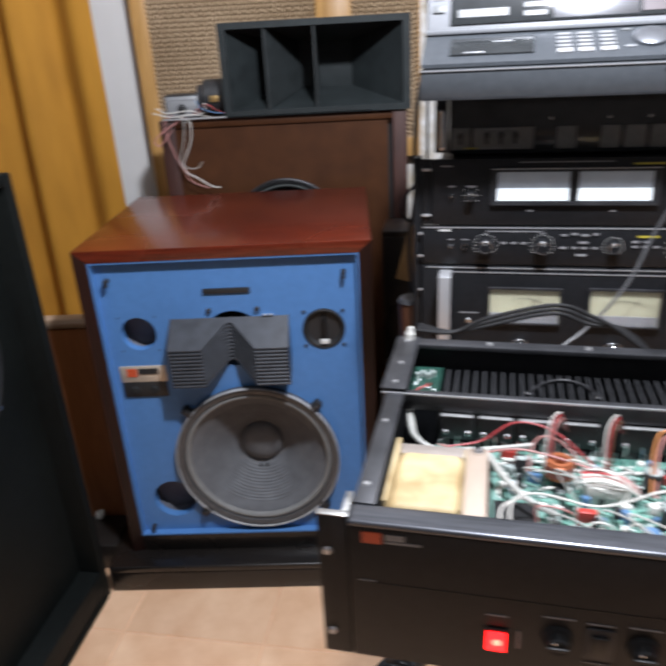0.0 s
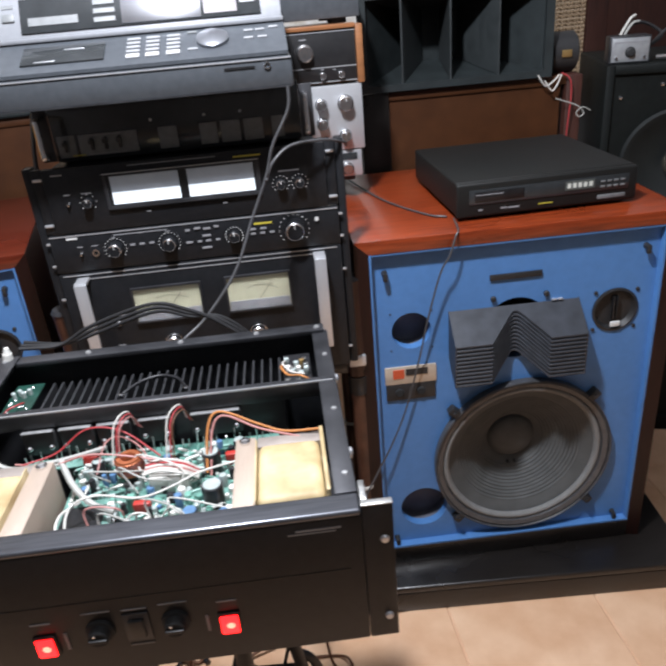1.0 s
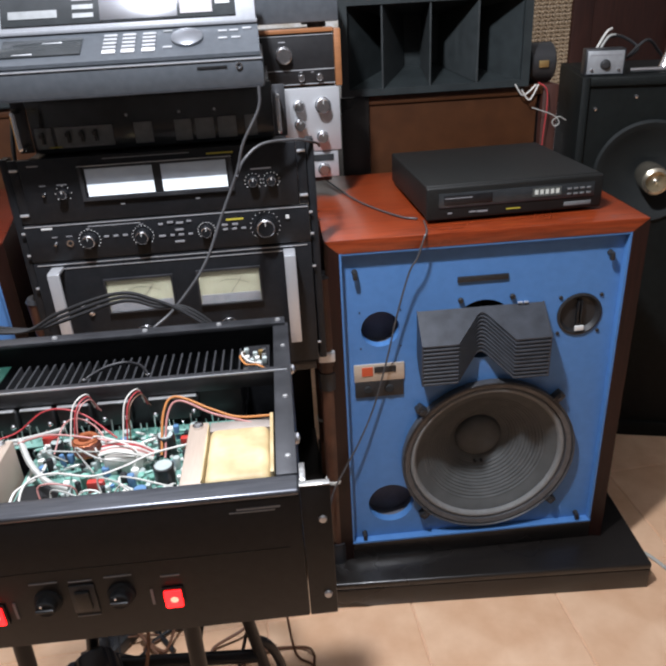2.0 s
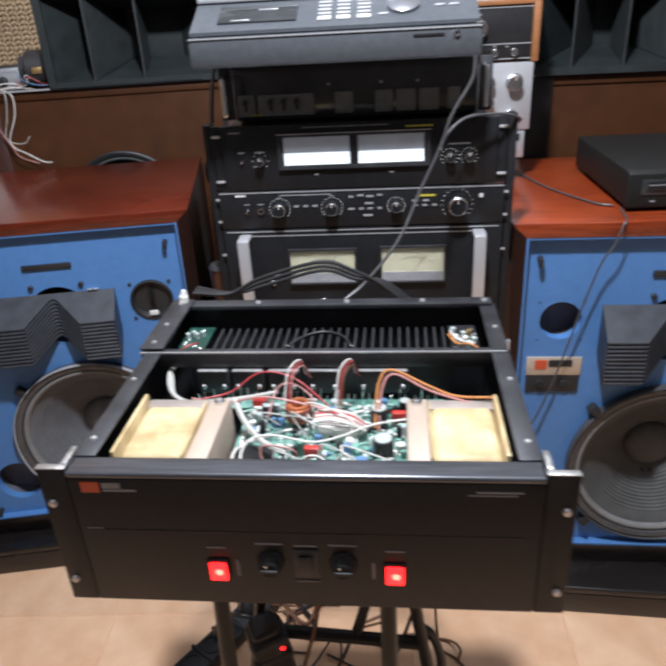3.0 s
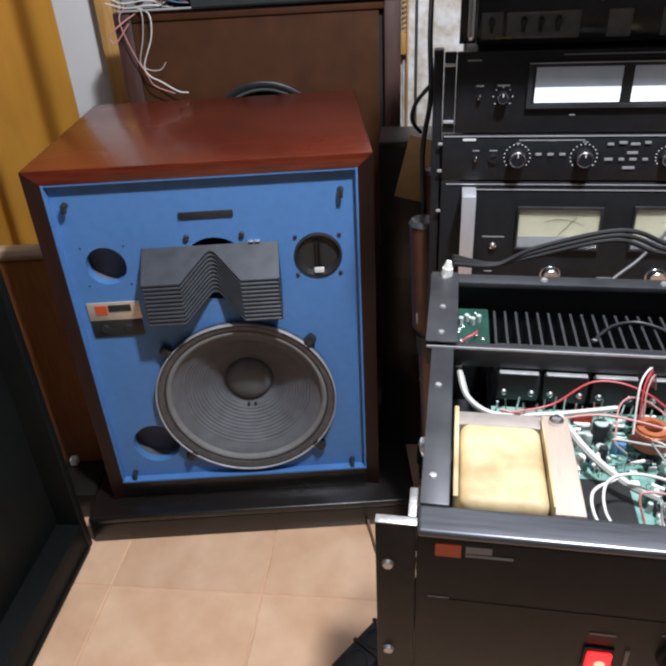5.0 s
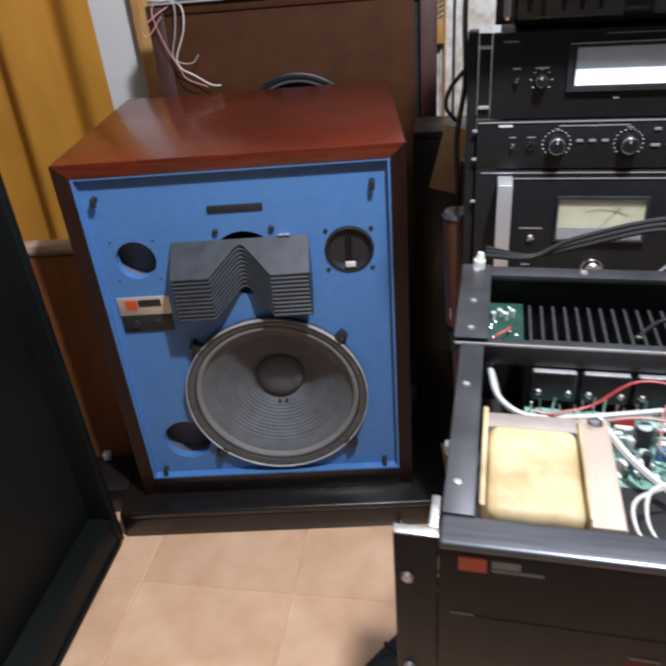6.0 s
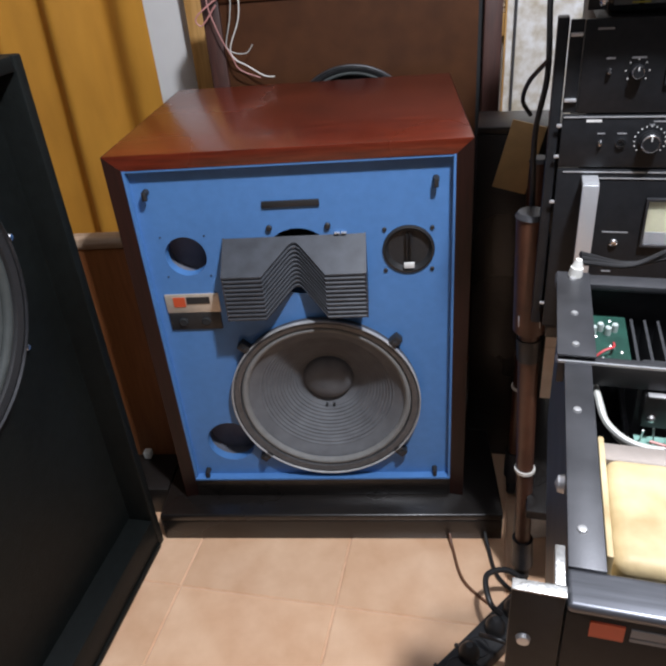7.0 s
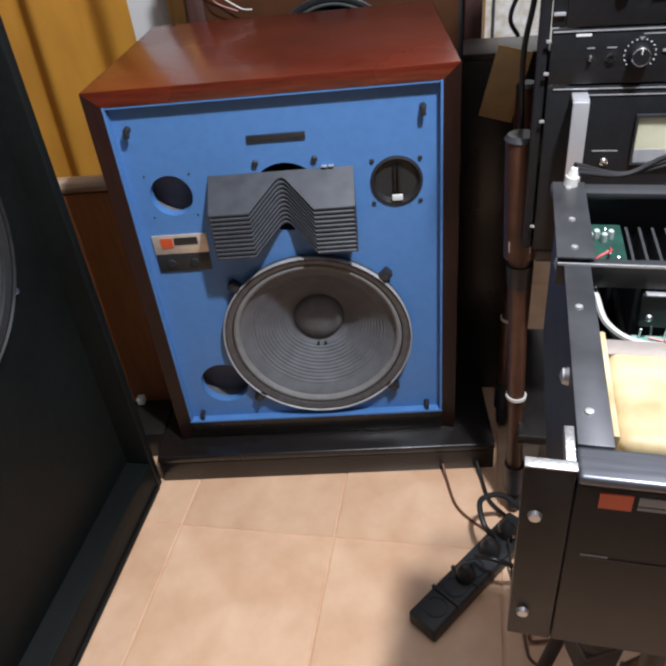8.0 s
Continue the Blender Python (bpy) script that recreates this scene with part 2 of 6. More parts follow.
def cyl_part(name, x, y, z, r, out, material, parent, label="", lip=0.0, seg=32):
    """A knob or disc on a front panel: radius r, standing out towards -y."""
    k = min(r * 0.2, out * 0.3)
    return part(name, lathe(B(), [(r, 0), (r, out - k), (r - k, out), (0, out)], front(x, y, z), seg), material, parent, label)


def structure(ob, label=""):
    return tagged(ob, label, kind="structure")


# ---- the room ----
floor = structure(part("floor", box(B(), ROOM_X0, ROOM_X1, ROOM_Y0, ROOM_Y1, -0.12, -0.003), GROUT), "beige tiled floor with pale grout joints")
wall_north = structure(part("wall_north", box(B(), ROOM_X0, ROOM_X1, ROOM_Y1, ROOM_Y1 + 0.12, 0, ROOM_H), WALL), "white painted wall behind the loudspeakers")
# south, west, east walls and ceiling are unseen, added to shape the bounce
structure(part("wall_south", box(B(), ROOM_X0, ROOM_X1, ROOM_Y0 - 0.12, ROOM_Y0, 0, ROOM_H), UNSEEN_WALL), "unseen wall, dark grey to limit bounced light")
structure(part("wall_west", box(B(), ROOM_X0 - 0.12, ROOM_X0, ROOM_Y0, ROOM_Y1, 0, ROOM_H), UNSEEN_WALL), "unseen wall, dark grey to limit bounced light")
structure(part("wall_east", box(B(), ROOM_X1, ROOM_X1 + 0.12, ROOM_Y0, ROOM_Y1, 0, ROOM_H), UNSEEN_WALL), "unseen wall, dark grey to limit bounced light")
structure(part("ceiling", box(B(), ROOM_X0, ROOM_X1, ROOM_Y0, ROOM_Y1, ROOM_H, ROOM_H + 0.1), UNSEEN_CEILING), "unseen ceiling, grey to limit bounced light")


# ---- studio monitors with blue baffles ----
def woofer(parent, x, y, z, r, clips=True, rim=RIM_GREY, paper=CONE, edge=SURROUND, cast=FRAME_GREY):
    w = part("woofer", lathe(B(), [(r * 0.90, -0.012), (r * 0.905, 0.004), (r * 0.915, 0.010), (r * 0.965, 0.013), (r, 0.010), (r, -0.02)], front(x, y, z), 72), cast, parent, "round woofer with a cast metal rim")
    part("rim", lathe(B(), [(r * 0.985, 0.0125), (r * 0.992, 0.0165), (r * 1.003, 0.0155), (r * 1.004, 0.009)], front(x, y, z), 72), rim, w, "metal edge of the rim")
    roll = []
    for k in range(13):
        a = math.pi * k / 12
        roll.append((r * (0.868 + 0.036 * math.cos(a)), 0.002 + 0.008 * abs(math.sin(a)) - 0.004 * k / 12))
    part("surround", lathe(B(), roll, front(x, y, z), 72), edge, w, "pale grey rolled surround")
    prof, r0, r1 = [], r * 0.834, r * 0.275
    n = 74
    for k in range(n + 1):
        t = k / n
        rr = r0 + (r1 - r0) * t
        d = -0.003 - 0.075 * t ** 1.12
        if 0.2 < t < 0.86:
            d += 0.0012 * math.sin((t - 0.2) * 2 * math.pi * 17)
        prof.append((rr, d))
    part("cone", lathe(B(), prof, front(x, y, z), 72), paper, w, "ribbed grey paper cone")
    cap = [(r1 * 1.03, -0.078)] + [(r1 * math.cos(a), -0.077 + 0.024 * math.sin(a)) for a in [math.pi / 2 * k / 8 for k in range(8)]] + [(0, -0.053)]
    part("dust_cap", lathe(B(), cap, front(x, y, z), 48), paper, w, "domed dust cap")
    bm = B()
    for s in (-1, 1):
        rod(bm, (x + s * 0.008, y + 0.071, z - r1 * 1.25), (x + s * 0.008, y + 0.062, z - r1 * 1.25), 0.003, seg=10)
    part("terminal_mark", bm, HOLE, w)
    if clips:
        for a in (44, 138, 226, 318):
            c, s = math.cos(radians(a)), math.sin(radians(a))
            m = Matrix.Translation((x + c * r * 1.03, y, z + s * r * 1.03)) @ Matrix.Rotation(radians(-a), 4, "Y")
            bm = B()
            box(bm, -0.010, 0.016, -0.016, 0.016, -0.009, 0.009, 0.003)
            bmesh.ops.transform(bm, matrix=m, verts=bm.verts)
            clip = part("clamp", bm, PLASTIC, w, "black clamp holding the rim")
            bm = B()
            rod(bm, (0.004, -0.021, 0), (0.004, -0.014, 0), 0.0045, seg=10)
            bmesh.ops.transform(bm, matrix=m, verts=bm.verts)
            part("clamp_screw", bm, STEEL_BLACK, clip)
    return w


def acoustic_lens(parent, x, y, z):
    """Folded slant-plate lens: y is the baffle's face, z the rear edge of the top slat."""
    W, F, OUT, DROP = 0.1285, 0.057, 0.057, 0.051
    lens = part("lens_plate", box(B(), x - W, x - 0.078, y - 0.004, y - 0.0008, z - 0.092, z - 0.004, 0.001), LENS_GREY, parent, "dark grey folded slat lens over a horn")
    part("mount_strip", box(B(), x + 0.078, x + W, y - 0.004, y - 0.0008, z - 0.092, z - 0.004, 0.001), LENS_GREY, lens)
    for s in (-1, 1):
        bm = B()
        a, b = x + s * (W - 0.0015), x + s * (W + 0.0015)
        pts = ((y, z + 0.001), (y - OUT, z - DROP + 0.001), (y - OUT, z - DROP - 0.090), (y - 0.020, z - 0.120), (y, z - 0.100))
        v = [[bm.verts.new((q, py, pz)) for py, pz in pts] for q in (a, b)]
        bm.faces.new(v[0])
        bm.faces.new(v[1][::-1])
        for k in range(len(pts)):
            n = (k + 1) % len(pts)
            bm.faces.new((v[0][k], v[0][n], v[1][n], v[1][k]))
        part("lens_cheek", bm, LENS_GREY, lens, "side cheek of the lens")
    # each slat slants forward and down; a notch in its front edge runs back to a rounded apex
    edge = ((-W, 1.0), (-F, 1.0), (-0.016, 0.33), (-0.009, 0.22), (-0.003, 0.165), (0.003, 0.165), (0.009, 0.22), (0.016, 0.33), (F, 1.0), (W, 1.0))
    for k in range(11):
        bm = B()
        zb = z - 0.0086 * k
        top = [[bm.verts.new((x + u, y - OUT * v * t - 0.0003, zb - DROP * v * t)) for u, v in edge] for t in (0.0, 1.0)]
        low = [[bm.verts.new((p.co.x, p.co.y, p.co.z - 0.0030)) for p in row] for row in top]
        for i in range(len(edge) - 1):
            bm.faces.new((top[0][i], top[0][i + 1], top[1][i + 1], top[1][i]))
            bm.faces.new((low[0][i], low[1][i], low[1][i + 1], low[0][i + 1]))
            bm.faces.new((top[1][i], top[1][i + 1], low[1][i + 1], low[1][i]))
        part("slat", bm, LENS_GREY, lens, smooth=25)
    part("throat", lathe(B(), [(0.067, -0.0225), (0.058, -0.05), (0.030, -0.11), (0, -0.112)], front(x + 0.006, y, z - 0.0515), 36), HOLE, lens, "dark horn throat")
    for dx in (0.079, 0.091):
        part("bracket", box(B(), x + dx - 0.005, x + dx + 0.005, y - 0.006, y, z + 0.002, z + 0.005, 0.0008), ALU, lens)
    return lens


def studio_monitor(m, label, veneer=MAHOGANY, rim=RIM_GREY, paper=CONE):
    """Origin: middle of the front edge, on the floor under it. The cabinet stands on its plinth."""
    W, Z0, Z1, D = 0.311, 0.0745, 0.862, 0.51
    ob = thing("studio_monitor", m, label, "loudspeaker", "pair of blue studio monitors")
    iw, it, ib = 0.283, 0.834, 0.120
    # top board with a mitred front edge
    bm = B()
    v = [bm.verts.new(p) for p in ((-W, 0, Z1), (W, 0, Z1), (W, D, Z1), (-W, D, Z1), (-W, D, it), (W, D, it), (-iw, 0.006, it), (iw, 0.006, it))]
    for fc in ((0, 1, 2, 3), (3, 2, 5, 4), (0, 6, 7, 1), (6, 4, 5, 7), (0, 3, 4, 6), (1, 7, 5, 2)):
        bm.faces.new([v[i] for i in fc])
    bmesh.ops.bevel(bm, geom=[e for e in bm.edges if all(abs(q.co.z - Z1) < 1e-6 for q in e.verts)], offset=0.003, segments=2, profile=0.5, affect="EDGES")
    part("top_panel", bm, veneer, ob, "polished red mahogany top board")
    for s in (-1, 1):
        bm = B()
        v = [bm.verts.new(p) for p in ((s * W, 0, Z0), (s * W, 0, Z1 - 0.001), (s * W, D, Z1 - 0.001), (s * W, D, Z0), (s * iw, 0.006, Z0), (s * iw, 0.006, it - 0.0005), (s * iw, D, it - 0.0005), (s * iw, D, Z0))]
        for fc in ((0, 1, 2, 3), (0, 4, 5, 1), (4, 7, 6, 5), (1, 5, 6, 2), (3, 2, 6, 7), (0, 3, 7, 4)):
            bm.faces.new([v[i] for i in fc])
        # near-black veneer carries the shade of the side boards
        part("side_panel", bm, MAHOGANY_SHADE, ob)
    part("bottom_panel", box(B(), -iw, iw, 0.003, D, Z0, ib, 0.002), BLACK_WOOD, ob, "black bottom rail")
    part("back_panel", box(B(), -iw, iw, D - 0.02, D - 0.002, ib, it), BROWN, ob)
    bz = 0.022
    wx, wz, wr = 0.028, 0.332, 0.1935
    holes = [(wx, wz, wr * 0.93), (-0.206, 0.663, 0.041), (-0.190, 0.217, 0.054), (0.203, 0.661, 0.042), (0.004, 0.644, 0.066)]
    baf = part("baffle", plate(B(), -iw, iw, ib, it, bz, bz + 0.022, holes), BLUE, ob, "bright blue painted baffle board", 20)
    bm = B()
    box(bm, -iw, iw, 0.004, bz, ib, ib + 0.004)
    box(bm, -iw, -iw + 0.004, 0.006, bz, ib + 0.004, it)
    box(bm, iw - 0.004, iw, 0.006, bz, ib + 0.004, it)
    box(bm, -iw + 0.004, iw - 0.004, 0.007, bz, it - 0.004, it)
    part("baffle_edge", bm, BLUE, ob, "blue inner ledge round the baffle")
    woofer(ob, wx, bz - 0.002, wz, wr, True, rim, paper)
    acoustic_lens(ob, -0.002, bz, 0.6955)
    for hx, hz, r in ((-0.206, 0.663, 0.041), (-0.190, 0.217, 0.054)):
        port = part("port", lathe(B(), [(r, 0.0), (r - 0.002, 0.0), (r - 0.003, -0.019)], front(hx, bz + 0.0, hz)), BLUE, ob, "round open port in the baffle")
        part("port_tube", lathe(B(), [(r - 0.0025, -0.0192), (r + 0.004, -0.022), (r + 0.004, -0.050), (0, -0.052)], front(hx, bz, hz)), PORT_LINING, port)
    tw = part("tweeter_plug", lathe(B(), [(0.0465, 0), (0.0465, 0.003), (0.042, 0.0045), (0.040, 0.001), (0.036, -0.006), (0, -0.007)], front(0.203, bz, 0.661)), PLASTIC, ob, "round black slot tweeter")
    part("slot", box(box(B(), 0.1985, 0.2015, bz - 0.004, bz + 0.007, 0.640, 0.69, 0.001), 0.2055, 0.2085, bz - 0.004, bz + 0.007, 0.640, 0.69, 0.001), BLACK, tw)
    part("tag", box(B(), 0.194, 0.213, bz - 0.008, bz - 0.004, 0.626, 0.637, 0.001), WHITE_PRINT, tw, "small white tag")
    for dx, dz in ((-1, -1), (-1, 1), (1, -1), (1, 1)):
        cyl_part("screw", 0.203 + dx * 0.042, bz, 0.661 + dz * 0.040, 0.004, 0.003, PLASTIC, ob, seg=12)
        cyl_part("screw", -0.206 + dx * 0.041, bz, 0.663 + dz * 0.040, 0.0017, 0.0015, PLASTIC, ob, seg=8)
    for dx in (-0.05, 0.055):
        cyl_part("bolt", 0.006 + dx, bz, 0.713, 0.0055, 0.006, PLASTIC, ob, seg=14)
    part("name_strip", box(B(), -0.052, 0.050, bz - 0.004, bz, 0.7515, 0.7635, 0.001), PLASTIC, ob, "recessed black strip without writing")
    bd = part("badge_plate", box(B(), -0.263, -0.158, bz - 0.004, bz, 0.546, 0.586, 0.0012), CREAM_BADGE, ob, "pale metal badge with an orange square")
    part("badge_square", box(B(), -0.247, -0.224, bz - 0.0055, bz - 0.004, 0.560, 0.580), ORANGE, bd)
    part("badge_bar", box(B(), -0.221, -0.176, bz - 0.0055, bz - 0.004, 0.566, 0.580), PLASTIC, bd)
    cp = part("control_plate", box(B(), -0.262, -0.160, bz - 0.004, bz, 0.508, 0.5455, 0.0012), PLASTIC, ob, "black level control plate")
    for kx in (-0.235, -0.190):
        cyl_part("control_knob", kx, bz - 0.004, 0.527, 0.009, 0.005, HOLE, cp, seg=20)
    for kx, kz in ((-0.254, 0.790), (0.251, 0.790), (-0.254, 0.137), (0.251, 0.137)):
        bm = B()
        rod(bm, (kx, bz, kz), (kx, bz - 0.012, kz), 0.006, 0.005, 14)
        box(bm, kx - 0.004, kx + 0.004, bz - 0.016, bz - 0.008, kz - 0.012, kz + 0.004, 0.001)
        part("grille_catch", bm, PLASTIC, ob)
    return ob


def speaker_plinth(m, label):
    ob = thing("speaker_plinth", m, label, "plinth", "speaker plinths")
    part("top_board", box(B(), -0.360, 0.392, -0.058, 0.52, 0.0555, 0.0735, 0.005, 3), BLACK_WOOD, ob)
    part("front_board", box(B(), -0.359, 0.391, -0.057, -0.037, 0, 0.0550, 0.002), BLACK_WOOD, ob)
    part("back_board", box(B(), -0.359, 0.391, 0.499, 0.519, 0, 0.0550, 0.002), BLACK_WOOD, ob)
    for a in (-0.359, 0.371):
        part("side_board", box(B(), a, a + 0.020, -0.0365, 0.4985, 0, 0.0550, 0.002), BLACK_WOOD, ob)
    return ob


M_LEFT = pose(-0.249, 1.29, 0)
M_RIGHT = pose(0.952, 0.948, 0, 0, 0, -12)
speaker_plinth(M_LEFT, "low black wooden plinth on the tiled floor")
speaker_plinth(M_RIGHT @ pose(0, -0.026, 0, 0, 0, -2.5), "low black wooden plinth beside the rack")
studio_monitor(M_LEFT, "mahogany studio loudspeaker with blue baffle and bare woofer")
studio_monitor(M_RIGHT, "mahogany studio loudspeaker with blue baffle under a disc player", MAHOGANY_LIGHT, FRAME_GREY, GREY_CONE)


# ---- printed marks ----
def bars(parent, name, rows, y, material, h=0.0022, out=0.0008):
    """Small printed bars on a front panel, each (x, z, width)."""
    for x, z, w in rows:
        part(name, box(B(), x - w / 2, x + w / 2, y - out, y, z - h / 2, z + h / 2), material, parent)


# ---- the rack and its units ----
M_RACK = pose(0.38, 1.027, 0, 0, 0, -11)


def rack_stand():
    ob = thing("rack_stand", M_RACK, "brown tubular rack stand with taped posts and casters", "rack")
    part("shelf", box(B(), -0.236, 0.236, 0.0, 0.34, 0.618, 0.640, 0.003), BLACK_WOOD, ob, "black shelf board")
    part("lower_shelf", box(B(), -0.236, 0.236, 0.0, 0.34, 0.235, 0.255, 0.003), BLACK_WOOD, ob, "black lower shelf board")
    for s in (-1, 1):
        part("side_rail", box(B(), s * 0.2435, s * 0.257, 0.004, 0.03, 0.640, 1.056, 0.002), BLACK_METAL, ob, "black rack rail with screw holes")
        for d in (0.05, 0.30):
            x = s * 0.2585
            fat = 0.025 if s < 0 and d < 0.1 else 0.0185
            post = part("post", rod(rod(B(), (x, d, 0.12), (x, d, 0.60), 0.0145, 0.0165, 20), (x, d, 0.60), (x, d, 0.790), fat, fat * 0.92, 20), POST_BROWN, ob, "dark brown round post")
            part("cap", rod(B(), (x, d, 0.790), (x, d, 0.797), fat, fat * 0.8, 20), STEEL_BLACK, post)
            part("bracket", box(B(), x - 0.017, x + 0.017, d - 0.020, d + 0.015, 0.612, 0.636, 0.003), ALU, post, "small bright bracket")
            part("tape", rod(B(), (x, d, 0.545), (x, d, 0.585), 0.0185, 0.0195, 20), PLASTIC, post, "wrap of black tape")
            part("ring", rod(B(), (x, d, 0.305), (x, d, 0.311), 0.0185, seg=20), WIRE_WHITE, post)
            part("ferrule", rod(B(), (x, d, 0.06), (x, d, 0.13), 0.0205, 0.0195, 20), STEEL_BLACK, post)
            part("caster", lathe(B(), [(0, -0.012), (0.018, -0.012), (0.024, -0.006), (0.024, 0.006), (0.018, 0.012), (0, 0.012)], Matrix.Translation((x, d + 0.004, 0.0245)) @ Matrix.Rotation(radians(90), 4, "Y"), 24), PLASTIC, post, "black caster wheel")
            part("fork", box(B(), x - 0.014, x + 0.014, d - 0.012, d + 0.014, 0.03, 0.066, 0.003), STEEL_BLACK, post)
            if fat > 0.02:
                lean = Matrix.Translation((0.030, 0, 0)) @ Matrix.Shear("XY", 4, (-0.048, 0.0))
                for piece in (post, *post.children):
                    piece.data.transform(lean)
    return ob


POST_BROWN = mat("dark_brown_tube_paint", (0.055, 0.02, 0.011), 0.4, 0, 0.35, 30, 0.1, 300, second=(0.1, 0.04, 0.022))
rack_stand()


def knob(parent, x, y, z, r, out, label="", pointer=True, body=None):
    k = part("knob", lathe(B(), [(r * 1.12, 0), (r * 1.12, out * 0.18), (r, out * 0.2), (r * 0.95, out * 0.88), (r * 0.85, out), (0, out)], front(x, y, z), 28), body or BLACK_METAL, parent, label)
    part("knob_ring", lathe(B(), [(r * 0.96, out * 0.86), (r * 0.965, out * 0.93), (r * 0.86, out * 1.02), (r * 0.8, out * 1.01)], front(x, y, z), 28), CHROME, k)
    if pointer:
        part("pointer", box(B(), x - 0.0006, x + 0.0006, y - out * 1.05, y - out, z + r * 0.3, z + r * 0.85), WHITE_PRINT, k)
    return k


def dial_ticks(parent, x, y, z, r, n=15):
    for k in range(n):
        a = radians(-40 + 260 * k / (n - 1))
        c, s = math.cos(a), math.sin(a)
        part("tick", box(B(), x + c * r - 0.0007, x + c * r + 0.0007, y - 0.0007, y, z + s * r - 0.0007, z + s * r + 0.0007), WHITE_PRINT, parent)


def rack_ears(parent, z0, z1, x=0.2415):
    for s in (-1, 1):
        for z in (z0 + 0.018, z1 - 0.018):
            part("ear_screw", box(B(), s * x - 0.006, s * x + 0.006, -0.003, -0.0005, z - 0.002, z + 0.002, 0.0008), ALU, parent)


def power_amplifier():
    ob = thing("power_amplifier", M_RACK, "black power amplifier with two cream meters and handles", "amplifier")
    part("case", box(B(), -0.216, 0.216, 0.006, 0.32, 0.6405, 0.872, 0.003), BLACK_METAL, ob)
    part("front_panel", box(B(), -0.2415, 0.2415, -0.004, 0.006, 0.6405, 0.8775, 0.002), BLACK_METAL, ob, "black front panel")
    part("edge_strip", box(B(), -0.234, 0.234, -0.0052, -0.004, 0.8735, 0.8748), ALU, ob, "thin bright line along the panel")
    part("inner_strip", box(B(), -0.200, 0.200, -0.0052, -0.004, 0.8655, 0.8668), ALU, ob)
    for x0, x1, z0, z1 in ((-0.126, -0.012, 0.778, 0.838), (0.036, 0.144, 0.778, 0.840)):
        win = part("meter", plate2(x0 - 0.003, x1 + 0.003, z0 - 0.003, z1 + 0.003, x0, x1, z0, z1, -0.010, -0.004), STEEL_BLACK, ob, "cream needle meter in a dark frame")
        part("meter_card", box(B(), x0, x1, -0.0052, -0.004, z0, z1), METER_CREAM, win, "cream meter card")
        part("meter_base", box(B(), x0 + 0.001, x1 - 0.001, -0.0065, -0.0052, z0, z0 + 0.017), SILVER, win, "pale lower strip of the meter")
        arc = B()
        hose(arc, [(x0 + (x1 - x0) * (0.32 + 0.5 * t), -0.0058, z0 + 0.034 + 0.010 * math.sin(math.pi * (0.2 + 0.8 * t))) for t in (0, 0.25, 0.5, 0.75, 1)], 0.00028, 4, 4)
        part("meter_scale", arc, PLASTIC, win)
        part("needle", rod(B(), ((x0 + x1) / 2, -0.0062, z0 + 0.017), (x0 + (x1 - x0) * 0.72, -0.0062, z0 + 0.048), 0.00035, seg=6), PLASTIC, win)
        gl = part("meter_glass", box(B(), x0, x1, -0.0092, -0.0086, z0, z1), GLASS, win)
        gl.visible_shadow = False
    for s in (-1, 1):
        h = B()
        x = s * 0.201
        box(h, x - 0.010, x + 0.010, -0.040, -0.034, 0.700, 0.868, 0.0015)
        box(h, x - 0.010, x + 0.010, -0.036, -0.004, 0.864, 0.870, 0.0012)
        box(h, x - 0.010, x + 0.010, -0.036, -0.004, 0.698, 0.704, 0.0012)
        part("handle", h, ALU, ob, "brushed metal rack handle")
    for x in (-0.072, 0.080):
        knob(ob, x, -0.004, 0.733, 0.0135, 0.018, "bright turned level knob", False, CHROME)
    part("switch_collar", lathe(B(), [(0.0055, 0), (0.0055, 0.003), (0.003, 0.005), (0, 0.0045)], front(-0.161, -0.004, 0.778), 20), CHROME, ob)
    bars(ob, "print_bar", [(-0.161, 0.7925, 0.032), (-0.165, 0.735, 0.012), (0.008, 0.728, 0.022), (0.008, 0.722, 0.022)], -0.004, GREY_PRINT, 0.0018)
    rack_ears(ob, 0.66, 0.85)


def plate2(x0, x1, z0, z1, a0, a1, b0, b1, y0, y1):
    """A rectangular frame: outer x0..x1, z0..z1, opening a0..a1, b0..b1."""
    bm = B()
    box(bm, x0, a0, y0, y1, z0, z1)
    box(bm, a1, x1, y0, y1, z0, z1)
    box(bm, a0, a1, y0, y1, z0, b0)
    box(bm, a0, a1, y0, y1, b1, z1)
    return bm


GLASS = bpy.data.materials.new("clear_meter_glass")
GLASS.use_nodes = True
_g = GLASS.node_tree.nodes["Principled BSDF"]
_g.inputs["Transmission Weight"].default_value, _g.inputs["Roughness"].default_value, _g.inputs["IOR"].default_value = 1.0, 0.03, 1.3


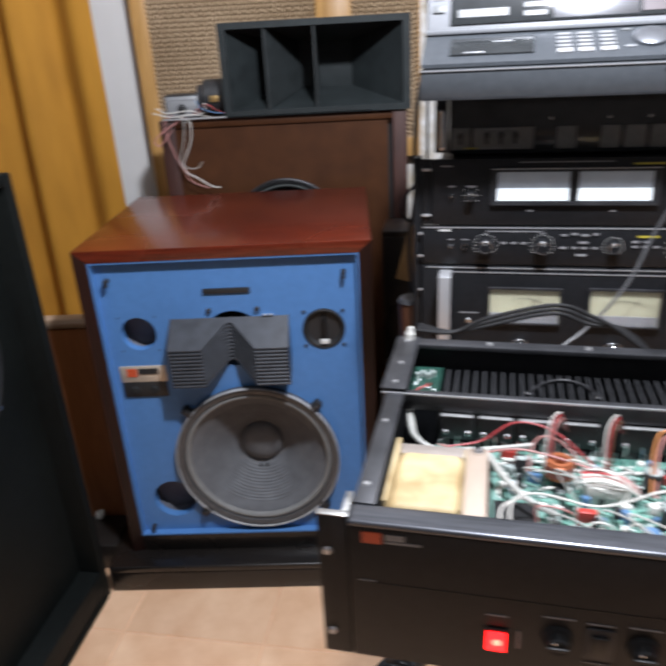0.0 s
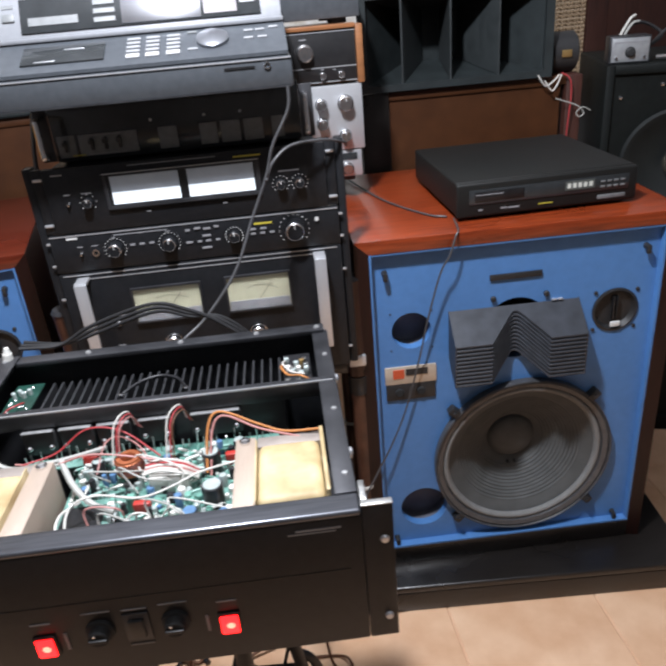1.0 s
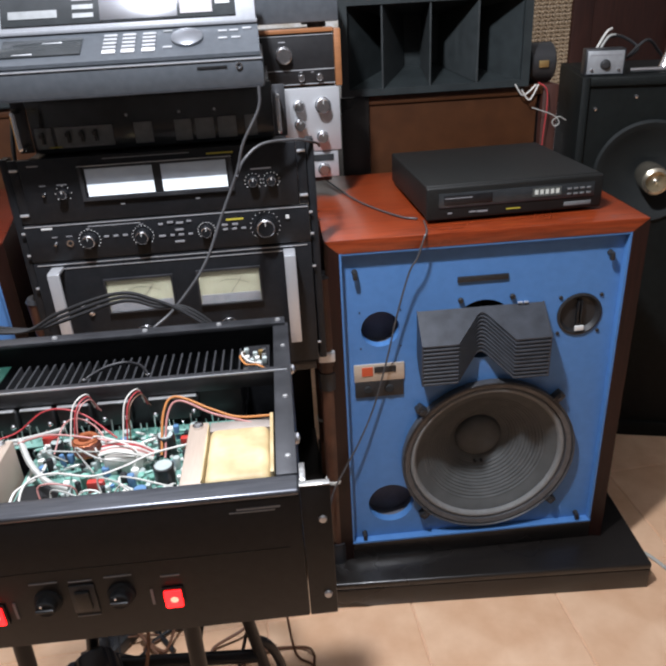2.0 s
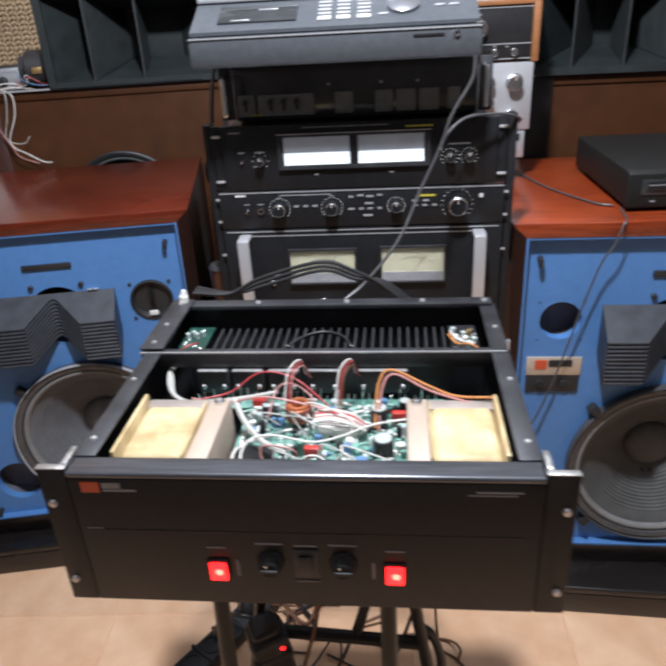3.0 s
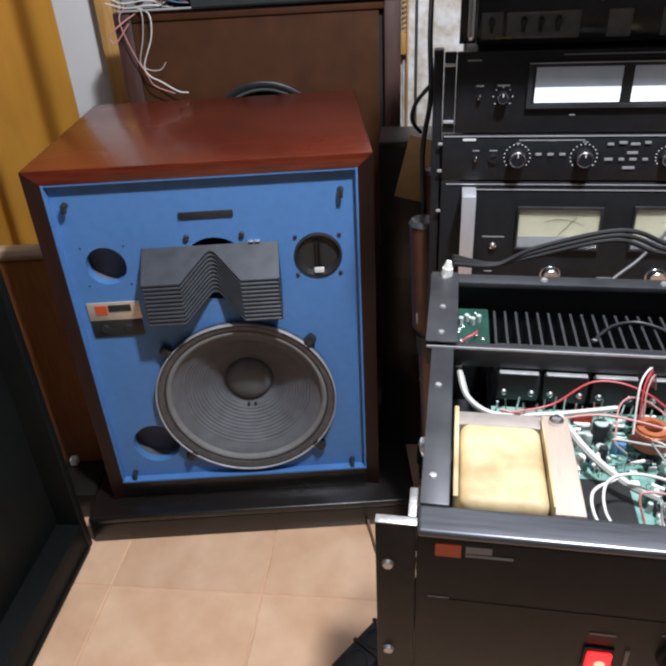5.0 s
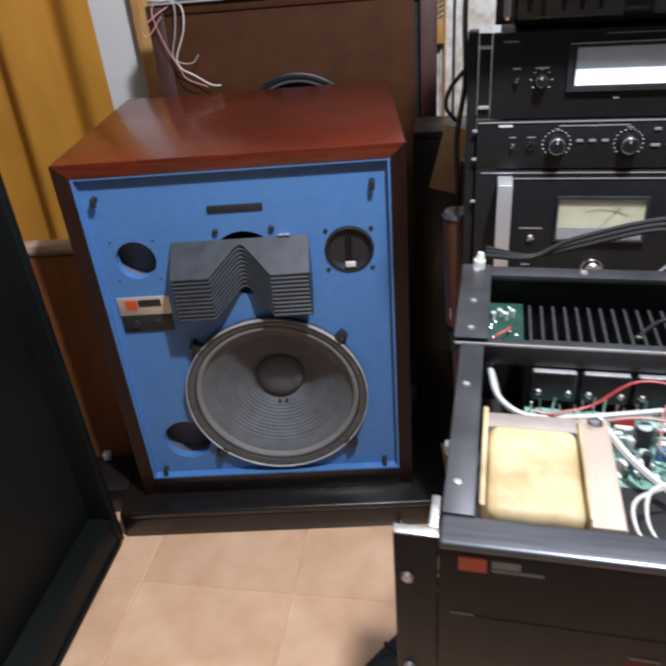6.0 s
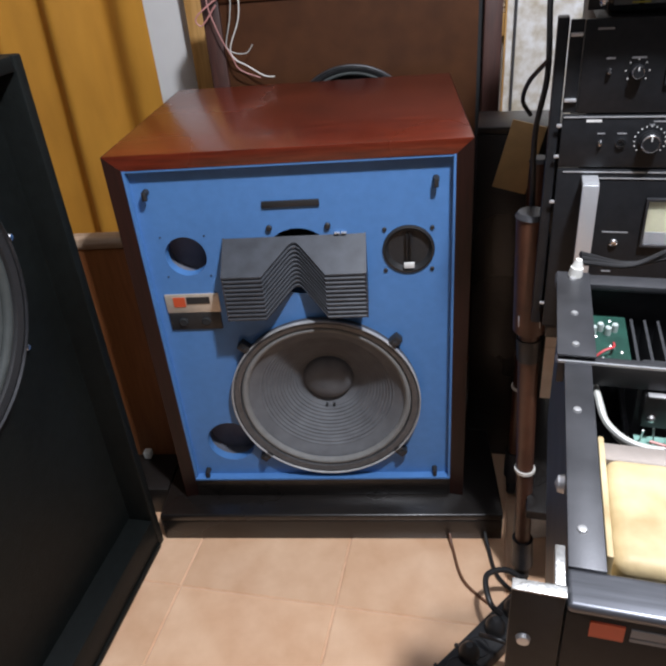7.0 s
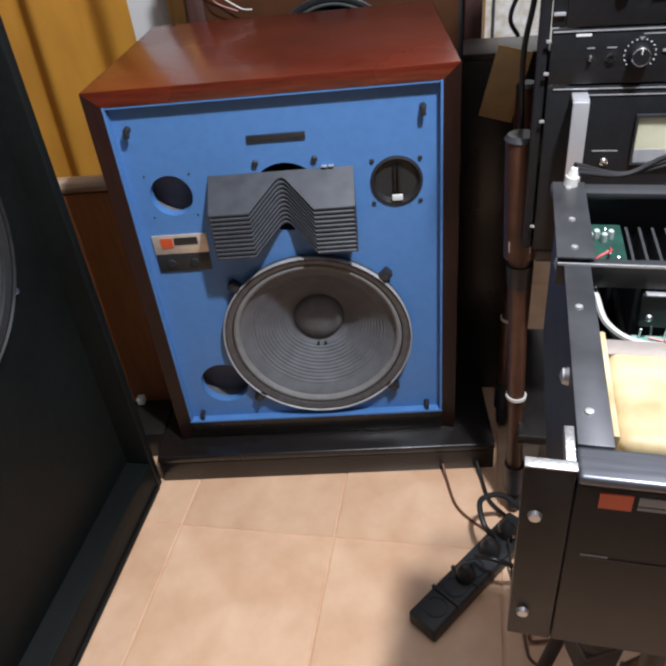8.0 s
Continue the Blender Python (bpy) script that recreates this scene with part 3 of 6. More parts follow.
def preamplifier():
    ob = thing("preamplifier", M_RACK, "slim black preamplifier with a row of knobs", "amplifier")
    part("case", box(B(), -0.216, 0.216, 0.006, 0.28, 0.8785, 0.943, 0.002), BLACK_METAL, ob)
    part("front_panel", box(B(), -0.2415, 0.2415, -0.004, 0.006, 0.880, 0.9455, 0.0015), BLACK_METAL, ob, "black front panel")
    part("edge_strip", box(B(), -0.240, 0.240, -0.0052, -0.004, 0.9425, 0.944), ALU, ob)
    for x, r, o in ((-0.137, 0.0115, 0.016), (-0.047, 0.0115, 0.016), (0.062, 0.0095, 0.014), (0.164, 0.0165, 0.02)):
        knob(ob, x, -0.004, 0.914, r, o, "black knob with a bright rim")
        dial_ticks(ob, x, -0.004, 0.914, r * 1.55, 15)
    part("socket", lathe(B(), [(0.006, 0), (0.006, 0.003), (0.0035, 0.003), (0.003, 0)], front(-0.170, -0.004, 0.911), 20), CHROME, ob, "headphone socket")
    part("toggle", lathe(B(), [(0.004, 0), (0.002, 0.006), (0, 0.0065)], front(-0.194, -0.004, 0.911), 12), CHROME, ob)
    bars(ob, "print_bar", [(-0.204, 0.9385, 0.018)], -0.004, WHITE_PRINT, 0.003)
    bars(ob, "print_bar", [(-0.194, 0.923, 0.009), (-0.170, 0.923, 0.011), (-0.092, 0.937, 0.010), (-0.137, 0.9335, 0.006), (-0.047, 0.9345, 0.008), (-0.092, 0.9375, 0.088)], -0.004, GREY_PRINT, 0.0014)
    bars(ob, "push_button", [(-0.108, 0.918, 0.008), (-0.092, 0.918, 0.008), (-0.076, 0.918, 0.008), (-0.014, 0.932, 0.008), (-0.014, 0.911, 0.011), (0.003, 0.911, 0.007), (0.018, 0.911, 0.009), (0.034, 0.911, 0.007), (0.002, 0.934, 0.010), (0.018, 0.932, 0.012), (0.034, 0.934, 0.008), (0.016, 0.920, 0.014), (0.014, 0.899, 0.016)], -0.004, GREY_PRINT, 0.003, 0.002)
    bars(ob, "push_button", [(0.094, 0.914, 0.008), (0.110, 0.914, 0.008), (0.126, 0.914, 0.008), (0.094, 0.922, 0.010), (0.112, 0.922, 0.010)], -0.004, GREY_PRINT, 0.003, 0.002)
    bars(ob, "yellow_bar", [(0.112, 0.9305, 0.030)], -0.004, YELLOW_PRINT, 0.003)
    bars(ob, "white_button", [(0.203, 0.928, 0.006)], -0.004, WHITE_PRINT, 0.006, 0.003)
    rack_ears(ob, 0.875, 0.95)


def meter_amplifier():
    ob = thing("meter_amplifier", M_RACK, "black amplifier with two lit white meters", "amplifier")
    part("case", box(B(), -0.214, 0.214, 0.006, 0.30, 0.946, 1.052, 0.002), BLACK_METAL, ob)
    part("front_panel", box(B(), -0.226, 0.226, -0.004, 0.006, 0.9475, 1.054, 0.002), BLACK_METAL, ob, "black front panel")
    for s in (-1, 1):
        part("ear", box(B(), s * 0.2265, s * 0.2425, 0.0, 0.006, 0.9475, 1.054, 0.001), BLACK_METAL, ob)
        for z in (0.963, 1.038):
            part("ear_screw", box(B(), s * 0.2345 - 0.007, s * 0.2345 + 0.007, -0.004, 0.0, z - 0.002, z + 0.002, 0.0008), ALU, ob)
    bez = part("meter_bezel", plate2(-0.132, 0.118, 0.9815, 1.0395, -0.126, 0.112, 0.9865, 1.0355, -0.009, -0.004), STEEL_BLACK, ob, "dark frame round the meters")
    part("bezel_line", box(B(), -0.132, 0.118, -0.0098, -0.009, 1.0385, 1.0395), ALU, bez)
    part("bezel_back", box(B(), -0.126, 0.112, -0.0046, -0.004, 0.9865, 1.0355), BLACK, bez)
    for x0, x1 in ((-0.122, -0.013), (0.001, 0.108)):
        w = part("meter", box(B(), x0, x1, -0.0058, -0.0046, 0.9885, 1.0335), METER_CARD, bez, "white lit meter face")
        part("meter_lamp_strip", box(B(), x0, x1, -0.0066, -0.0058, 0.9885, 1.008), METER_WHITE, w, "brighter lower half of the meter")
    knob(ob, -0.163, -0.004, 0.996, 0.0075, 0.012)
    dial_ticks(ob, -0.163, -0.004, 0.996, 0.013, 7)
    part("toggle", lathe(B(), [(0.004, 0), (0.002, 0.006), (0, 0.0065)], front(-0.194, -0.004, 0.996), 12), CHROME, ob)
    for x in (0.150, 0.181):
        knob(ob, x, -0.004, 0.993, 0.008, 0.012)
        dial_ticks(ob, x, -0.004, 0.993, 0.0135, 11)
    bars(ob, "print_bar", [(-0.203, 1.0435, 0.018), (-0.163, 1.011, 0.016), (-0.194, 1.011, 0.010), (-0.070, 0.972, 0.007), (0.055, 0.972, 0.007), (0.165, 1.014, 0.034)], -0.004, GREY_PRINT, 0.0022)
    bars(ob, "yellow_bar", [(0.100, 1.0445, 0.044)], -0.004, YELLOW_PRINT, 0.0026)
    bars(ob, "top_line", [(-0.02, 1.0485, 0.14)], -0.004, GREY_PRINT, 0.0012)


METER_CARD = glow("lit_meter_card", (0.26, 0.285, 0.32), 0.16, 0.3)
power_amplifier()
preamplifier()
meter_amplifier()


def equaliser():
    ob = thing("equaliser", M_RACK, "dark smoked-front equaliser with side handles", "equaliser")
    part("case", box(B(), -0.200, 0.192, 0.035, 0.31, 1.0545, 1.150, 0.003), BLACK, ob)
    part("front_glass", box(B(), -0.202, 0.194, 0.026, 0.0345, 1.058, 1.148, 0.002), SMOKE, ob, "smoked glass front")
    for x0, x1 in ((-0.196, -0.168), (-0.163, -0.070), (-0.036, -0.006), (0.030, 0.058), (0.064, 0.095), (0.101, 0.132), (0.146, 0.166)):
        part("key_panel", box(B(), x0, x1, 0.0235, 0.0262, 1.064, 1.098, 0.0015), KEYGREY, ob, "dark grey key panel")
    for x in (-0.183, -0.142, -0.120, -0.098):
        sl = part("slider", box(B(), x - 0.0025, x + 0.0025, 0.0175, 0.0235, 1.073, 1.092, 0.001), BLACK, ob, "black slider")
        part("slider_cap", box(B(), x - 0.004, x + 0.004, 0.0125, 0.0175, 1.083, 1.090, 0.001), PLASTIC, sl)
    bars(ob, "print_bar", [(-0.166, 1.0665, 0.020)], 0.0235, YELLOW_PRINT, 0.002)
    bars(ob, "print_bar", [(-0.120, 1.0665, 0.062), (-0.120, 1.0955, 0.05)], 0.0235, GREY_PRINT, 0.0016)
    for x in (-0.045, 0.04, 0.098):
        part("lens_dot", lathe(B(), [(0.0025, 0), (0.0015, 0.0015), (0, 0.002)], front(x, 0.026, 1.110), 10), ALU, ob)
    for s in (-1, 1):
        h = B()
        x = s * 0.206 - 0.004
        hose(h, [(x, 0.026, 1.128), (x, -0.010, 1.128), (x, -0.014, 1.120), (x, -0.014, 1.080), (x, -0.010, 1.072), (x, 0.026, 1.072)], 0.0045, 8, 5)
        part("handle", h, CHROME, ob, "bright bent handle")
        part("ear", box(B(), s * 0.1985 - 0.004, s * 0.220 - 0.004, 0.024, 0.029, 1.060, 1.142, 0.001), STEEL_BLACK, ob)


KEY_PALE = mat("pale_grey_key", (0.27, 0.275, 0.285), 0.4, 0, 0.1, 90)
KEY_WHITE = mat("white_key", (0.45, 0.45, 0.45), 0.4, 0, 0.1, 90)
KEYGREY = mat("dark_grey_key", (0.17, 0.178, 0.18), 0.45, 0, 0.2, 90)
DECK_GREY = mat("dark_grey_deck_paint", (0.085, 0.094, 0.105), 0.3, 0.3, 0.15, 90, 0.04, 900)
equaliser()


def base_unit():
    ob = thing("base_unit", M_RACK, "flat dark grey slab unit under the tape deck", "hi-fi unit")
    part("case", box(B(), -0.240, 0.186, -0.075, 0.30, 1.1505, 1.192, 0.004), DECK_GREY, ob)
    part("edge_strip", box(B(), -0.238, 0.184, -0.0765, -0.075, 1.1895, 1.1912), ALU, ob, "bright line along the front edge")
    part("foot_strip", box(B(), -0.236, 0.182, -0.0762, -0.075, 1.1505, 1.153), STEEL_BLACK, ob)
    part("socket", lathe(B(), [(0.005, 0), (0.005, 0.002), (0.003, 0.002), (0.0025, -0.002)], front(0.150, -0.075, 1.1815), 16), CHROME, ob)
    part("slot", box(B(), 0.088, 0.132, -0.0762, -0.075, 1.180, 1.183), BLACK, ob)


def tape_deck():
    ob = thing("tape_deck", M_RACK, "silver tape deck with display and sloping black key panel", "tape deck")
    part("case", box(B(), -0.236, 0.180, 0.045, 0.29, 1.1925, 1.304, 0.003), SILVER, ob)
    slope = B()
    v = [slope.verts.new(p) for p in ((-0.238, -0.066, 1.194), (0.182, -0.066, 1.194), (0.182, -0.066, 1.199), (-0.238, -0.066, 1.199), (-0.238, 0.010, 1.194), (0.182, 0.010, 1.194), (0.182, 0.010, 1.236), (-0.238, 0.010, 1.236))]
    for fc in ((0, 1, 2, 3), (3, 2, 6, 7), (4, 7, 6, 5), (0, 3, 7, 4), (1, 5, 6, 2), (0, 4, 5, 1)):
        slope.faces.new([v[i] for i in fc])
    keys = part("key_panel", slope, DECK_GREY, ob, "sloping dark key panel")
    tilt = math.degrees(math.atan2(0.037, 0.076))

    def on_slope(x, t, h=0.0):
        """x along the panel, t from 0 (lower edge) to 1 (upper)."""
        return Matrix.Translation((x, -0.066 + 0.076 * t, 1.199 + 0.037 * t)) @ Matrix.Rotation(radians(tilt), 4, "X")

    def key(name, x, t, w, dpt, h, material, label=""):
        bm = box(B(), -w / 2, w / 2, -dpt / 2, dpt / 2, -0.001, h, min(0.001, h * 0.4))
        bmesh.ops.transform(bm, matrix=on_slope(x, t), verts=bm.verts)
        return part(name, bm, material, keys, label)

    for cx in (-0.040, -0.012, 0.018):
        for k, t in enumerate((0.25, 0.40, 0.53, 0.66, 0.79)):
            key("key", cx, t, 0.020, 0.0065 if k else 0.010, 0.0025, KEY_PALE if k else KEY_WHITE)
    lid = key("tape_lid", -0.140, 0.5, 0.118, 0.046, 0.003, SMOKE, "dark cassette lid")
    key("lid_line", -0.165, 0.28, 0.030, 0.002, 0.0036, ALU)
    key("lid_line", -0.125, 0.62, 0.030, 0.002, 0.0036, ALU)
    bm = lathe(B(), [(0.024, 0), (0.024, 0.005), (0.019, 0.008), (0, 0.008)], None, 36)
    bmesh.ops.transform(bm, matrix=on_slope(0.075, 0.55), verts=bm.verts)
    part("dial", bm, ALU_DIAL, keys, "large grey jog dial")
    for x, t in ((0.045, 0.85), (0.046, 0.3), (0.128, 0.75), (0.145, 0.75), (0.128, 0.5), (0.148, 0.5), (0.165, 0.8)):
        key("small_key", x, t, 0.014, 0.005, 0.002, KEYGREY if t > 0.8 else KEY_PALE)
    part("silver_lip", box(B(), -0.238, 0.182, 0.004, 0.012, 1.2362, 1.2425, 0.0015), SILVER, ob, "silver lower lip")
    lean = Matrix.Translation((0, 0.006, 1.2425)) @ Matrix.Rotation(radians(-28), 4, "X")

    def leaning(name, dims, bev, material, parent, label=""):
        """A piece of the leaning upper face: x0, x1, out0, out1, up0, up1."""
        bm = box(B(), *dims, bev)
        bmesh.ops.transform(bm, matrix=lean, verts=bm.verts)
        return part(name, bm, material, parent, label)

    face = leaning("upper_face", (-0.236, 0.180, 0.0, 0.010, 0.0, 0.066), 0.001, SILVER, ob, "leaning silver upper face")
    panel = leaning("display_panel", (-0.202, 0.150, -0.003, 0.0, 0.006, 0.058), 0.001, SMOKE, face, "dark glass display panel")
    leaning("counter", (-0.190, -0.118, -0.0042, -0.003, 0.016, 0.028), 0, KEYGREY, panel)
    leaning("bright_plate", (-0.055, 0.062, -0.0045, -0.003, 0.008, 0.056), 0.0005, MIRROR_PLATE, panel, "polished centre plate")
    for k in range(3):
        leaning("display_mark", (-0.095, -0.064, -0.0042, -0.003, 0.014 + 0.013 * k, 0.021 + 0.013 * k), 0, KEYGREY, panel)
    leaning("display_mark", (0.120, 0.142, -0.0042, -0.003, 0.024, 0.044), 0, KEYGREY, panel)
    leaning("red_window", (0.066, 0.115, -0.0038, -0.003, 0.012, 0.050), 0, RED_GLASS, panel, "dim red display window")
    leaning("power_key", (-0.228, -0.210, -0.003, 0.0, 0.026, 0.038), 0.001, KEYGREY, face)
    leaning("print_mark", (-0.228, -0.211, -0.001, 0.0, 0.046, 0.051), 0, KEYGREY, face)


ALU_DIAL = mat("grey_dial_metal", (0.24, 0.25, 0.27), 0.3, 0.7, 0.1, 60)
MIRROR_PLATE = mat("polished_centre_plate", (0.45, 0.46, 0.49), 0.2, 0.9, 0.05, 60, rvary=0.03)
RED_GLASS = mat("dim_red_window", (0.045, 0.024, 0.03), 0.45, 0, 0.1, 50)
base_unit()
tape_deck()


# ---- second stack behind the rack ----
def side_stack():
    st = thing("side_cabinet", M_RACK, "black cabinet carrying a stack of old amplifiers", "cabinet")
    part("carcass", box(B(), -0.10, 0.235, 0.352, 0.66, 0, 0.900, 0.003), BLACK_WOOD, st)
    part("top_board", box(B(), -0.10, 0.315, 0.350, 0.66, 0.900, 0.912, 0.002), BLACK_WOOD, st)
    low = thing("tuner", M_RACK, "grey metal tuner with one bright knob", "tuner")
    part("case", box(B(), -0.08, 0.328, 0.345, 0.64, 0.9125, 0.968, 0.003), STEEL_BLACK, low)
    part("front_panel", box(B(), -0.082, 0.330, 0.332, 0.3445, 0.9125, 0.968, 0.002), ALU, low, "brushed metal front")
    part("window", box(B(), 0.235, 0.320, 0.3305, 0.332, 0.948, 0.962), SMOKE, low)
    knob(low, 0.298, 0.332, 0.930, 0.012, 0.016, "bright knob", False, CHROME)
    pre = thing("silver_preamplifier", M_RACK, "silver control preamplifier with four ribbed knobs", "amplifier")
    part("case", box(B(), -0.075, 0.334, 0.345, 0.62, 0.9685, 1.099, 0.003), STEEL_BLACK, pre)
    part("front_panel", box(B(), -0.078, 0.338, 0.330, 0.3445, 0.9700, 1.100, 0.002), ALU, pre, "brushed silver front panel")
    for x, z, r in ((0.252, 1.065, 0.011), (0.302, 1.064, 0.015), (0.252, 1.027, 0.011), (0.298, 1.000, 0.011), (0.200, 1.064, 0.012), (0.200, 1.020, 0.012)):
        knob(pre, x, 0.330, z, r, 0.020, "ribbed bright knob", True, CHROME)
    part("slot", box(B(), 0.225, 0.262, 0.3285, 0.330, 0.990, 1.000, 0.001), PLASTIC, pre)
    rec = thing("receiver", M_RACK, "old receiver with black dial and walnut trim", "receiver")
    part("case", box(B(), -0.060, 0.330, 0.350, 0.62, 1.101, 1.207, 0.002), WOOD_TRIM, rec, "walnut case")
    part("dial_panel", box(B(), -0.058, 0.331, 0.336, 0.3495, 1.106, 1.203, 0.001), BLACK, rec, "black dial panel")
    part("side_trim", box(B(), 0.3315, 0.345, 0.328, 0.362, 1.101, 1.210, 0.0015), WOOD_TRIM, rec, "walnut side cheek")
    part("top_trim", box(B(), -0.062, 0.331, 0.330, 0.362, 1.2045, 1.2125, 0.0015), WOOD_TRIM, rec, "walnut top edge")
    part("bright_line", box(B(), -0.058, 0.331, 0.3345, 0.336, 1.134, 1.1355), ALU, rec)
    part("bright_line", box(B(), -0.058, 0.331, 0.3345, 0.336, 1.1995, 1.201), ALU, rec)
    part("bright_line", box(B(), -0.058, 0.331, 0.3345, 0.336, 1.1065, 1.108), ALU, rec)
    knob(rec, 0.228, 0.336, 1.164, 0.0155, 0.018, "bright tuning knob", False, CHROME)
    for x in (0.261, 0.299):
        knob(rec, x, 0.336, 1.119, 0.0065, 0.010, "", False, CHROME)
    bars(rec, "print_bar", [(0.226, 1.189, 0.014), (0.261, 1.131, 0.006), (0.285, 1.130, 0.006)], 0.336, GREY_PRINT, 0.002)
    topu = thing("black_tuner", M_RACK, "black hi-fi unit on rubber feet", "hi-fi unit")
    part("case", box(B(), -0.06, 0.345, 0.352, 0.62, 1.2225, 1.305, 0.003), DECK_GREY, topu)
    part("foot", rod(B(), (0.302, 0.385, 1.2125), (0.302, 0.385, 1.2225), 0.020, 0.019, 24), PLASTIC, topu)
    part("foot", rod(B(), (-0.02, 0.385, 1.2125), (-0.02, 0.385, 1.2225), 0.020, 0.019, 24), PLASTIC, topu)
    part("foot", rod(B(), (0.302, 0.60, 1.2125), (0.302, 0.60, 1.2225), 0.020, 0.019, 24), PLASTIC, topu)


side_stack()


# ---- the opened amplifier on its stand ----
M_AMP = pose(0.2245, 0.3875, 0, 0, 0, -11.65)
rng = random.Random(7)


def amp_stand():
    ob = thing("amplifier_stand", M_AMP, "black tubular metal stand with a plywood top", "stand")
    part("top_board", box(B(), -0.165, 0.165, 0.06, 0.33, 0.688, 0.7005, 0.002), PINE, ob, "plywood board")
    legs = {"a": ((-0.116, 0.075, 0.688), (-0.126, 0.045, 0.0)), "b": ((0.074, 0.075, 0.688), (0.080, 0.045, 0.0)), "c": ((0.070, 0.265, 0.688), (0.160, 0.285, 0.0)), "d": ((-0.088, 0.265, 0.688), (-0.185, 0.285, 0.0))}
    for p0, p1 in legs.values():
        leg = part("leg", rod(B(), p0, (p1[0], p1[1], 0.03), 0.0095, seg=16), BLACK_METAL, ob, "black tube leg")
        part("foot", lathe(B(), [(0, 0.0), (0.019, 0.0), (0.021, 0.006), (0.019, 0.035), (0.013, 0.04)], Matrix.Translation((p1[0], p1[1], 0)), 20), RUBBER, leg, "black rubber foot")
    for p0, p1 in (((-0.140, 0.276, 0.33), (0.117, 0.276, 0.31)), ((-0.116, 0.075, 0.672), (0.074, 0.075, 0.672)), ((-0.090, 0.265, 0.672), (0.072, 0.265, 0.672))):
        part("crossbar", rod(B(), p0, p1, 0.0105, seg=14), BLACK_METAL, ob, "black cross tube")
    part("brace", rod(B(), (0.020, 0.276, 0.325), (0.082, 0.268, 0.60), 0.006, seg=12), BLACK_METAL, ob)


amp_stand()


def transformer(parent, s):
    """s: -1 or 1, the side of the chassis on which it stands."""
    def b(x0, x1, y0, y1, z0, z1, bev, seg=2):
        return box(B(), min(s * x0, s * x1), max(s * x0, s * x1), y0, y1, z0, z1, bev, seg)

    t = part("transformer", b(0.190, 0.100, 0.050, 0.140, 0.722, 0.822, 0.002), LAMINATE, parent, "mains transformer with a cream paper coil")
    part("coil", b(0.1855, 0.1205, 0.042, 0.136, 0.735, 0.849, 0.009, 4), PAPER, t, "coil wrapped in yellowed paper")
    part("core_bar", b(0.1185, 0.0965, 0.040, 0.153, 0.730, 0.846, 0.002), CORE_PALE, t, "pale steel core stack")
    part("rear_bar", b(0.190, 0.1190, 0.1375, 0.156, 0.750, 0.843, 0.002), LAMINATE, t, "grey rear core bar")
    part("paper_flange", b(0.1905, 0.1865, 0.040, 0.146, 0.732, 0.856, 0.001), PAPER, t, "stiff paper flange")
    part("paper_flange", b(0.1202, 0.1188, 0.040, 0.137, 0.732, 0.853, 0.0004), PAPER, t, "stiff paper flange")
    part("core_bolt", lathe(B(), [(0.006, 0), (0.006, 0.003), (0.004, 0.005), (0, 0.0055)], Matrix.Translation((s * 0.107, 0.144, 0.846)), 16), CHROME, t)
    return t


CORE_PALE = mat("pale_core_steel", (0.45, 0.36, 0.29), 0.45, 0.2, 0.1, 40, 0.25, 900, 0, (30, 1, 1))
SCREW_GREY = mat("dull_screw_steel", (0.36, 0.36, 0.36), 0.4, 0.5, 0.3, 200)
COMP_BLACK = mat("black_component", (0.02, 0.02, 0.022), 0.35, 0, 0.2, 90)
COMP_BLUE = mat("blue_component", (0.10, 0.2, 0.35), 0.3, 0, 0.2, 90)
COMP_WHITE = mat("white_component", (0.7, 0.69, 0.64), 0.45, 0, 0.1, 90)
COMP_GREY = mat("grey_component", (0.44, 0.50, 0.48), 0.35, 0.2, 0.2, 90)
COMP_GREEN = mat("green_component", (0.16, 0.36, 0.29), 0.35, 0, 0.2, 90)
COMP_RED = mat("red_component", (0.45, 0.04, 0.03), 0.35, 0, 0.2, 90)
PCB_DARK = mat("dark_green_circuit_board", (0.008, 0.036, 0.026), 0.35, 0, 0.35, 60, 0.3, 700, 0.2, second=(0.016, 0.065, 0.048))
SOLDER = mat("solder_tin", (0.7, 0.71, 0.7), 0.3, 1, 0.1, 90)


